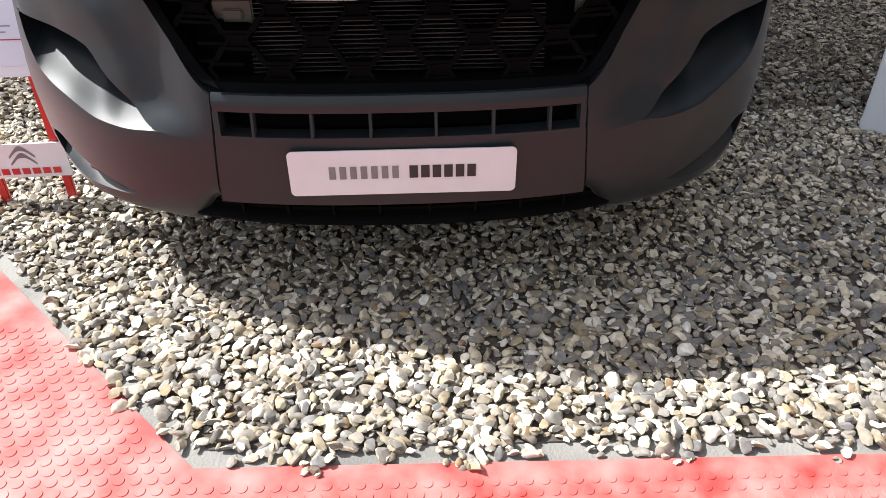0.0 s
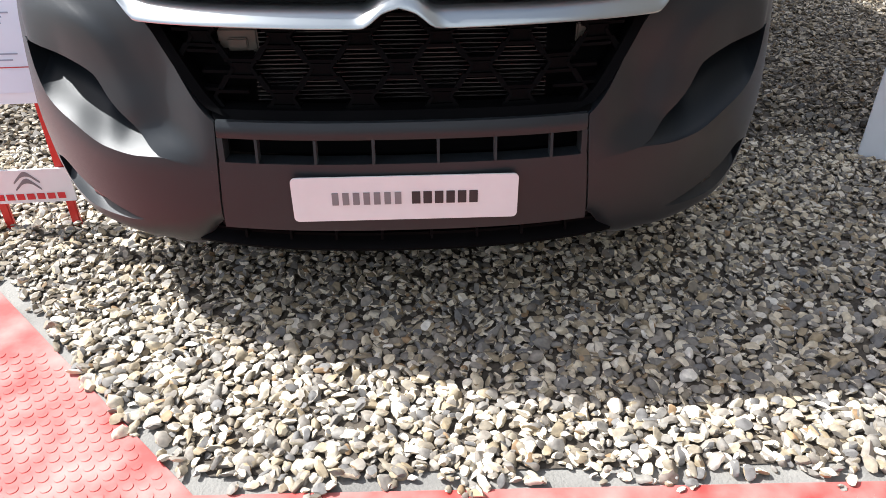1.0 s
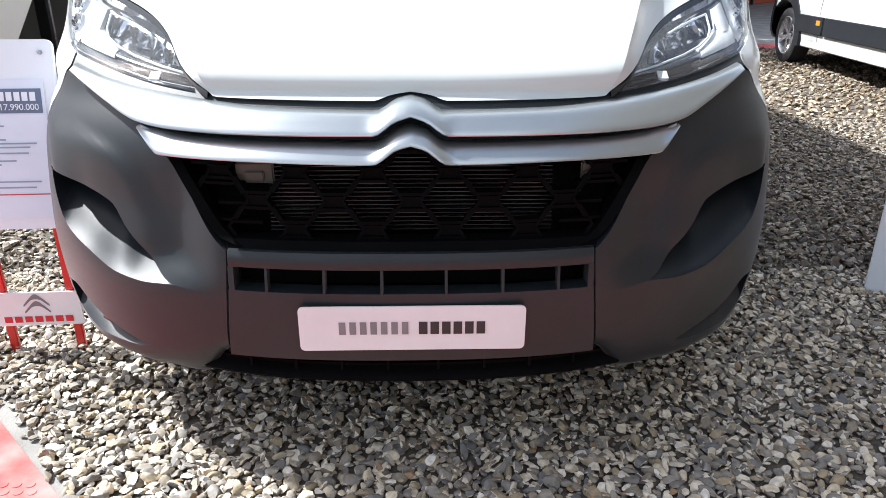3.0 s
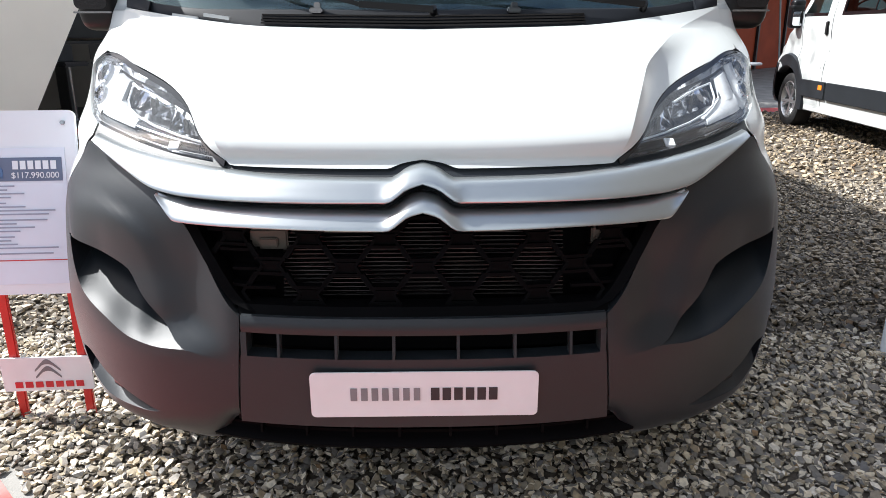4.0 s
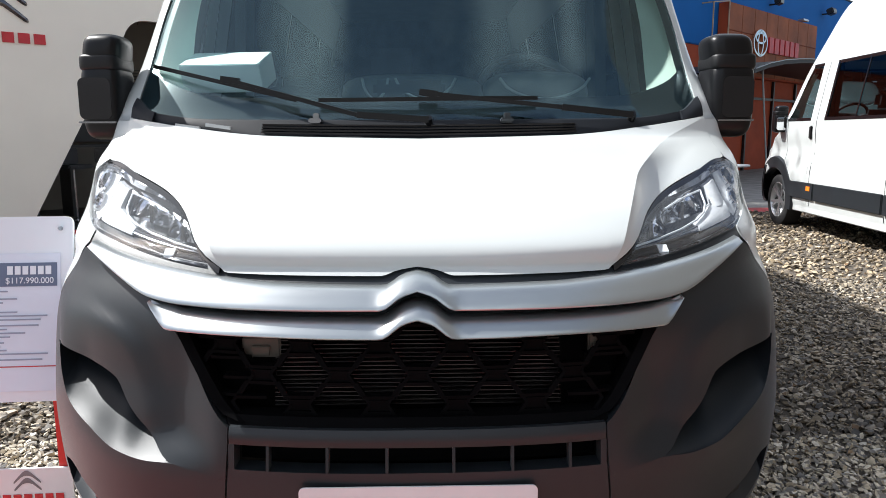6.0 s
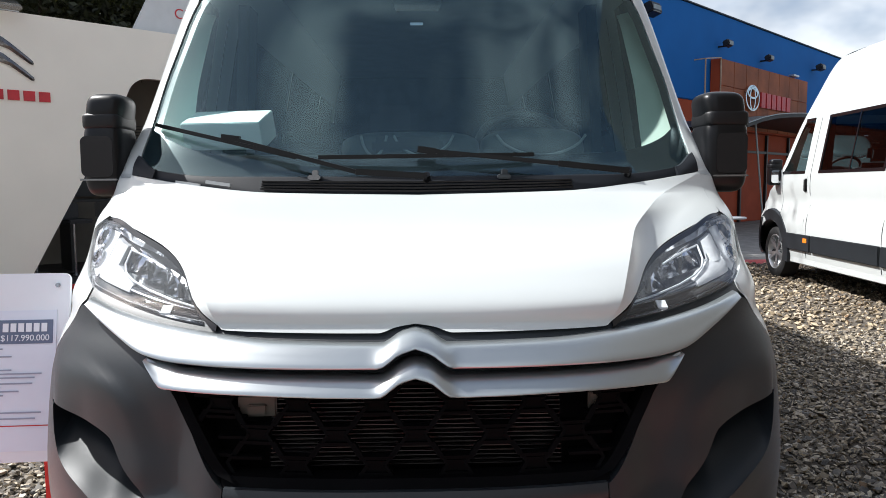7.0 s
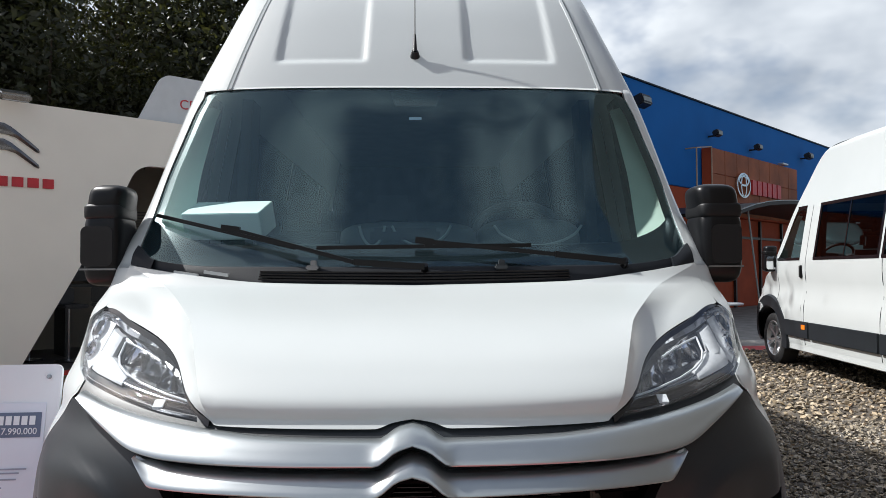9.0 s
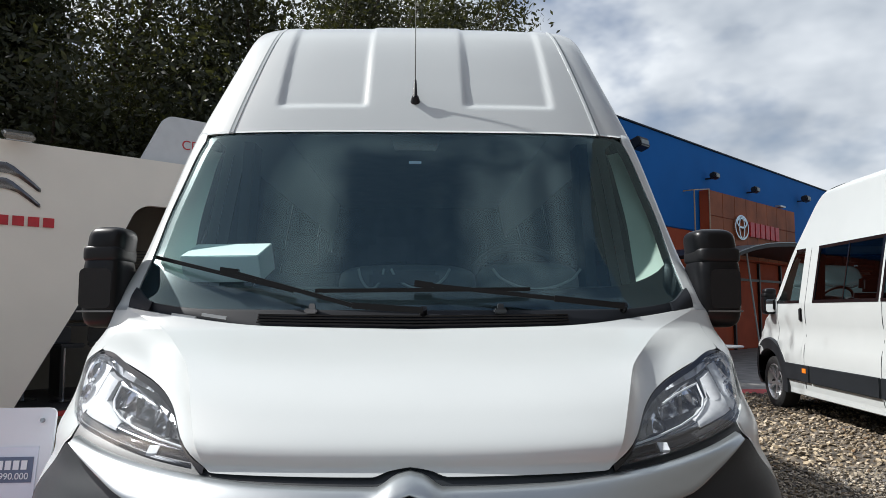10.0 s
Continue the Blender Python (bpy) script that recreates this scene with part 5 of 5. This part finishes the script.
stool = bar_stool(STAND @ pose(.62, .85, .04, 0, 0, 20))
for x, y, a in ((1.15, 1.0, -15), (.25, 1.35, 60), (1.75, 1.5, 200)):
    copy_thing(stool, STAND @ pose(x, y, .04, 0, 0, a))
table = thing("high_table", "dark high table with a pale edge inside the stand", "table", STAND @ pose(1.25, 1.75, .04))
boxed("tabletop", (-.55, .55, -.35, .35, 1.02, 1.06), DARK_STEEL, table, "dark tabletop", .006)
for x in (-.48, .48):
    boxed("leg", (x - .03, x + .03, -.28, .28, 0, 1.02), DARK_STEEL, table, "", .006)
screen = boxed("display_panel", (-.45, .45, -.02, .02, -.22, .22), DARK_STEEL, None, "", .006)
screen.matrix_world = STAND @ pose(1.6, 2.6, 1.35)
tagged(screen, "dark display panel on the stand's back wall", "display")

# ---- hall with a blue wall ----
BLUE = material("blue_wall", (.010, .110, .36), .7, vary=.06, scale=.8, spec=.12)
ORANGE = material("rust_wall", (.34, .060, .022), .7, vary=.12, scale=1.5, spec=.2)
CLADDING = material("copper_cladding", (.30, .085, .030), .55, vary=.3, spec=.2, scale=.7, bump=.002, grain=30)
HALL = Matrix.Translation((7.547, 19.373, 0)) @ Matrix.Rotation(radians(44), 4, "Z")
hall = thing("hall", "long blue exhibition hall with a rust-coloured base", "building", HALL)
boxed("wall", (-9, 34, .0, 14, 3.68, 6.36), BLUE, hall, "smooth blue upper wall", .02)
boxed("wall", (-9, 34, .02, 14, 0, 3.675), ORANGE, hall, "rust-red lower wall", .02)
boxed("roof", (-9.1, 34.1, -.05, 14.1, 6.36, 6.40), DARK_STEEL, hall, "dark roof edge", .01)
clad = boxed("cladding", (1.0, 8.2, -.32, -.02, 2.9, 4.95), ORANGE, hall, "copper-brown panel cladding", .01)
for i in range(8):
    for z0, z1 in ((2.95, 3.355), (3.375, 4.155), (4.175, 4.935)):
        boxed("panel", (1.02 + .896 * i, 1.02 + .896 * i + .876, -.35, -.318, z0, z1), CLADDING, clad, "", .004)
bm = bmesh.new()
for a, b in (((0, 0, 3.4), (0, 0, 4.82)), ((0, 0, 4.82), (1.0, 0, 4.96)), ((1.0, 0, 2.95), (1.0, 0, 4.96))):
    bar(bm, Vector(a) + Vector((0, -.34, 0)), Vector(b) + Vector((0, -.34, 0)), .03, .03, (0, 1, 0))
bar(bm, (0, -.34, 4.82), (0, 0, 4.82), .03, .03)
part("corner_frame", bm, material("tan_frame", (.40, .27, .17), .5), hall, "thin tan frame beside the cladding")
bm = bmesh.new()
for rx, rz, lift in ((.50, .375, 0), (.20, .365, 0), (.36, .15, .15)):
    n = 36
    for k in range(n):
        p, q = [Vector((3.15 + rx * math.cos(2 * math.pi * i / n), -.40, 3.95 + lift + rz * math.sin(2 * math.pi * i / n))) for i in (k, k + 1)]
        bar(bm, p, q, .06, .06, (0, 1, 0))
part("emblem", bm, CHROME, hall, "bright metal emblem of crossing ovals")
word_bars(UPRIGHT @ Matrix.Translation((5.13, 3.95, .36)), 2.61, .48, 6, .06, material("red_letters", (.50, .035, .04), .4), hall)
boxed("mast_lamp", (6.4, 6.9, -.5, -.3, 4.96, 5.02), ALLOY, hall, "small pale lamp on the cladding's top", .01)
for x, z, k in ((-3.1, 5.68, 1.9), (1.52, 5.45, 1.25), (4.69, 5.39, 1.25), (9.6, 5.62, 1.5), (13.9, 5.6, 1.4)):
    f = boxed("wall_lamp", (x - .13 * k, x + .13 * k, -.2 - .16 * k, -.2, z - .08 * k, z + .07 * k), DARK_STEEL, hall, "black wall floodlight", .03, Matrix.Rotation(radians(-18), 4, "X"))
    boxed("lamp_glass", (x - .10 * k, x + .10 * k, -.215 - .16 * k, -.19 - .16 * k, z - .05 * k, z + .04 * k), DASH_GREY, f, "grey floodlight glass", .004)
    boxed("lamp_arm", (x - .025, x + .025, -.24, .0, z - .10, z - .05), DARK_STEEL, f, "", .006)
rise = smooth((-3.2, 2.66), (-1.9, 2.91), (-.77, 3.03), (.46, 3.11), (4, 3.16), (9, 3.1))
pts = [(-3.2 + 12.2 * k / 14, rise(-3.2 + 12.2 * k / 14)) for k in range(15)]
bm = bmesh.new()
for (xa, za), (xb, zb) in zip(pts, pts[1:]):
    bar(bm, (xa, -1.6, za - .06), (xb, -1.6, zb - .06), .09, 2.6)
canopy = part("canopy", bm, BLACK, hall, "dark curved entrance canopy")
bm = bmesh.new()
for (xa, za), (xb, zb) in zip(pts, pts[1:]):
    bar(bm, (xa, -2.92, za), (xb, -2.92, zb), .020, .02)
part("canopy_edge", bm, DIM_CHROME, canopy, "pale canopy edge")
for a, b in (((-1.5, -2.4, 2.75), (-.75, -2.4, 0)), ((8.6, -2.4, 3.0), (8.6, -2.4, 0))):
    bm = bmesh.new()
    rod(bm, a, b, .022, .022, 10)
    part("canopy_post", bm, DASH_GREY, canopy, "pale slanting post")
bm = bmesh.new()
for x in (-1.2, .9, 3.3, 5.4, 7.4):
    bar(bm, (x, -.03, 0), (x, -.03, 2.9), .10, .08, (1, 0, 0))
bar(bm, (-1.2, -.03, 2.3), (7.4, -.03, 2.3), .08, .06)
part("entrance_frame", bm, DARK_STEEL, hall, "dark entrance frame")

# ---- unseen plain wall that closes the place behind the walkway ----
rear = boxed("wall_south", (-16, 16, -9.3, -9.0, 0, 2.4), material("plain_plaster", (.30, .29, .28), .8, vary=.08, scale=.6), None, "plain grey wall closing the place", .01, kind="structure")
tagged(rear, category="wall")
# tall wall added out of view to keep eastern sky light off the gravel
flank = boxed("sky_blocker_east", (3.5, 3.8, -9.0, 2.2, 0, 8.0), material("dark_blocker", (.085, .075, .065), .85, vary=.15, scale=.5), None, "unseen dark wall added to block the eastern sky", .01, kind="structure")
tagged(flank, category="wall")

# ---- small table by the road ----
cafe = thing("round_table", "small round pale-topped table by the road", "table", pose(4.55, 9.55, 0))
bm = bmesh.new()
lathe(bm, [(0, .75), (.30, .75), (.31, .735), (.30, .72), (0, .72)], Matrix.Identity(4), 28)
part("tabletop", bm, PALE_SIGN, cafe, "pale round top")
bm = bmesh.new()
rod(bm, (0, 0, 0), (0, 0, .72), .025)
part("leg", bm, DARK_STEEL, cafe, "dark leg")

# ---- trees behind the stand ----
BARK = material("bark", (.10, .075, .055), .9, vary=.3, scale=6, bump=.02, grain=25)


def leaf_material(name, base, light):
    m = material(name, base, .5, vary=.2, scale=.7, island=.4)
    n, l = m.node_tree.nodes, m.node_tree.links
    t = n.new("ShaderNodeBsdfTranslucent")
    t.inputs["Color"].default_value = (*light, 1)
    mx = n.new("ShaderNodeMixShader")
    mx.inputs["Fac"].default_value = .3
    l.new(n["Principled BSDF"].outputs["BSDF"], mx.inputs[1])
    l.new(t.outputs["BSDF"], mx.inputs[2])
    l.new(mx.outputs["Shader"], n["Material Output"].inputs["Surface"])
    return m


LEAF = leaf_material("leaf", (.026, .031, .012), (.075, .080, .018))


def tree(x, y, height, spread, seed, count, trunk=2.2):
    rng = np.random.default_rng(seed)
    t = thing("tree", "broad dark green tree with gaps of sky", "tree", pose(x, y, 0), "trees behind the stand")
    bm = bmesh.new()
    rod(bm, (0, 0, -.1), (.15, .1, trunk), .26, .2, 14)
    tips = []
    for k in range(14):
        a, lift = rng.uniform(0, 6.28), rng.uniform(.35, 1.0)
        base = Vector((.15, .1, trunk - .3 + rng.uniform(0, .3)))
        mid = base + Vector((math.cos(a) * spread * .4, math.sin(a) * spread * .4, (height - trunk) * lift * .45))
        rod(bm, base, mid, .12, .07, 8)
        for _ in range(4):
            d = Vector((math.cos(a + rng.normal() * .6), math.sin(a + rng.normal() * .6), 0)) * spread * rng.uniform(.25, .62)
            tip = mid + d + Vector((0, 0, (height - trunk) * lift * rng.uniform(.15, .6)))
            rod(bm, mid, tip, .05, .015, 6)
            tips += [tip, (tip + mid) / 2]
    part("trunk", bm, BARK, t, "brown trunk and limbs", 70)
    # leaves gathered round the limbs' ends
    c = np.array([tips[i] for i in rng.integers(len(tips), size=count)]) + rng.normal(size=(count, 3)) * (spread * .135, spread * .135, spread * .10)
    s = rng.uniform(.04, .095, size=(count, 1))
    u = rng.normal(size=(count, 3))
    u /= np.linalg.norm(u, axis=1)[:, None]
    w = np.cross(u, rng.normal(size=(count, 3)))
    w /= np.linalg.norm(w, axis=1)[:, None]
    n = np.cross(u, w)
    quad = np.stack([c - u * s, c + w * s * .42 + n * s * .12, c + u * s * 1.1, c - w * s * .42 + n * s * .12], axis=1).reshape(-1, 3)
    me = bpy.data.meshes.new("crown")
    me.vertices.add(len(quad))
    me.vertices.foreach_set("co", quad.ravel().astype(np.float32))
    me.loops.add(len(quad))
    me.loops.foreach_set("vertex_index", np.arange(len(quad), dtype=np.int32))
    me.polygons.add(count)
    me.polygons.foreach_set("loop_start", np.arange(0, len(quad), 4, dtype=np.int32))
    me.update(calc_edges=True)
    finish("crown", me, LEAF, t, "thousands of small dark leaves", 180)


tree(-8.5, 13.5, 10.0, 4.4, 11, 92000)
tree(-3.8, 15.0, 10.2, 4.2, 12, 92000)
tree(-12.5, 12.0, 9.5, 4.2, 13, 32000)
tree(-0.4, 18.5, 11.2, 3.2, 14, 60000)
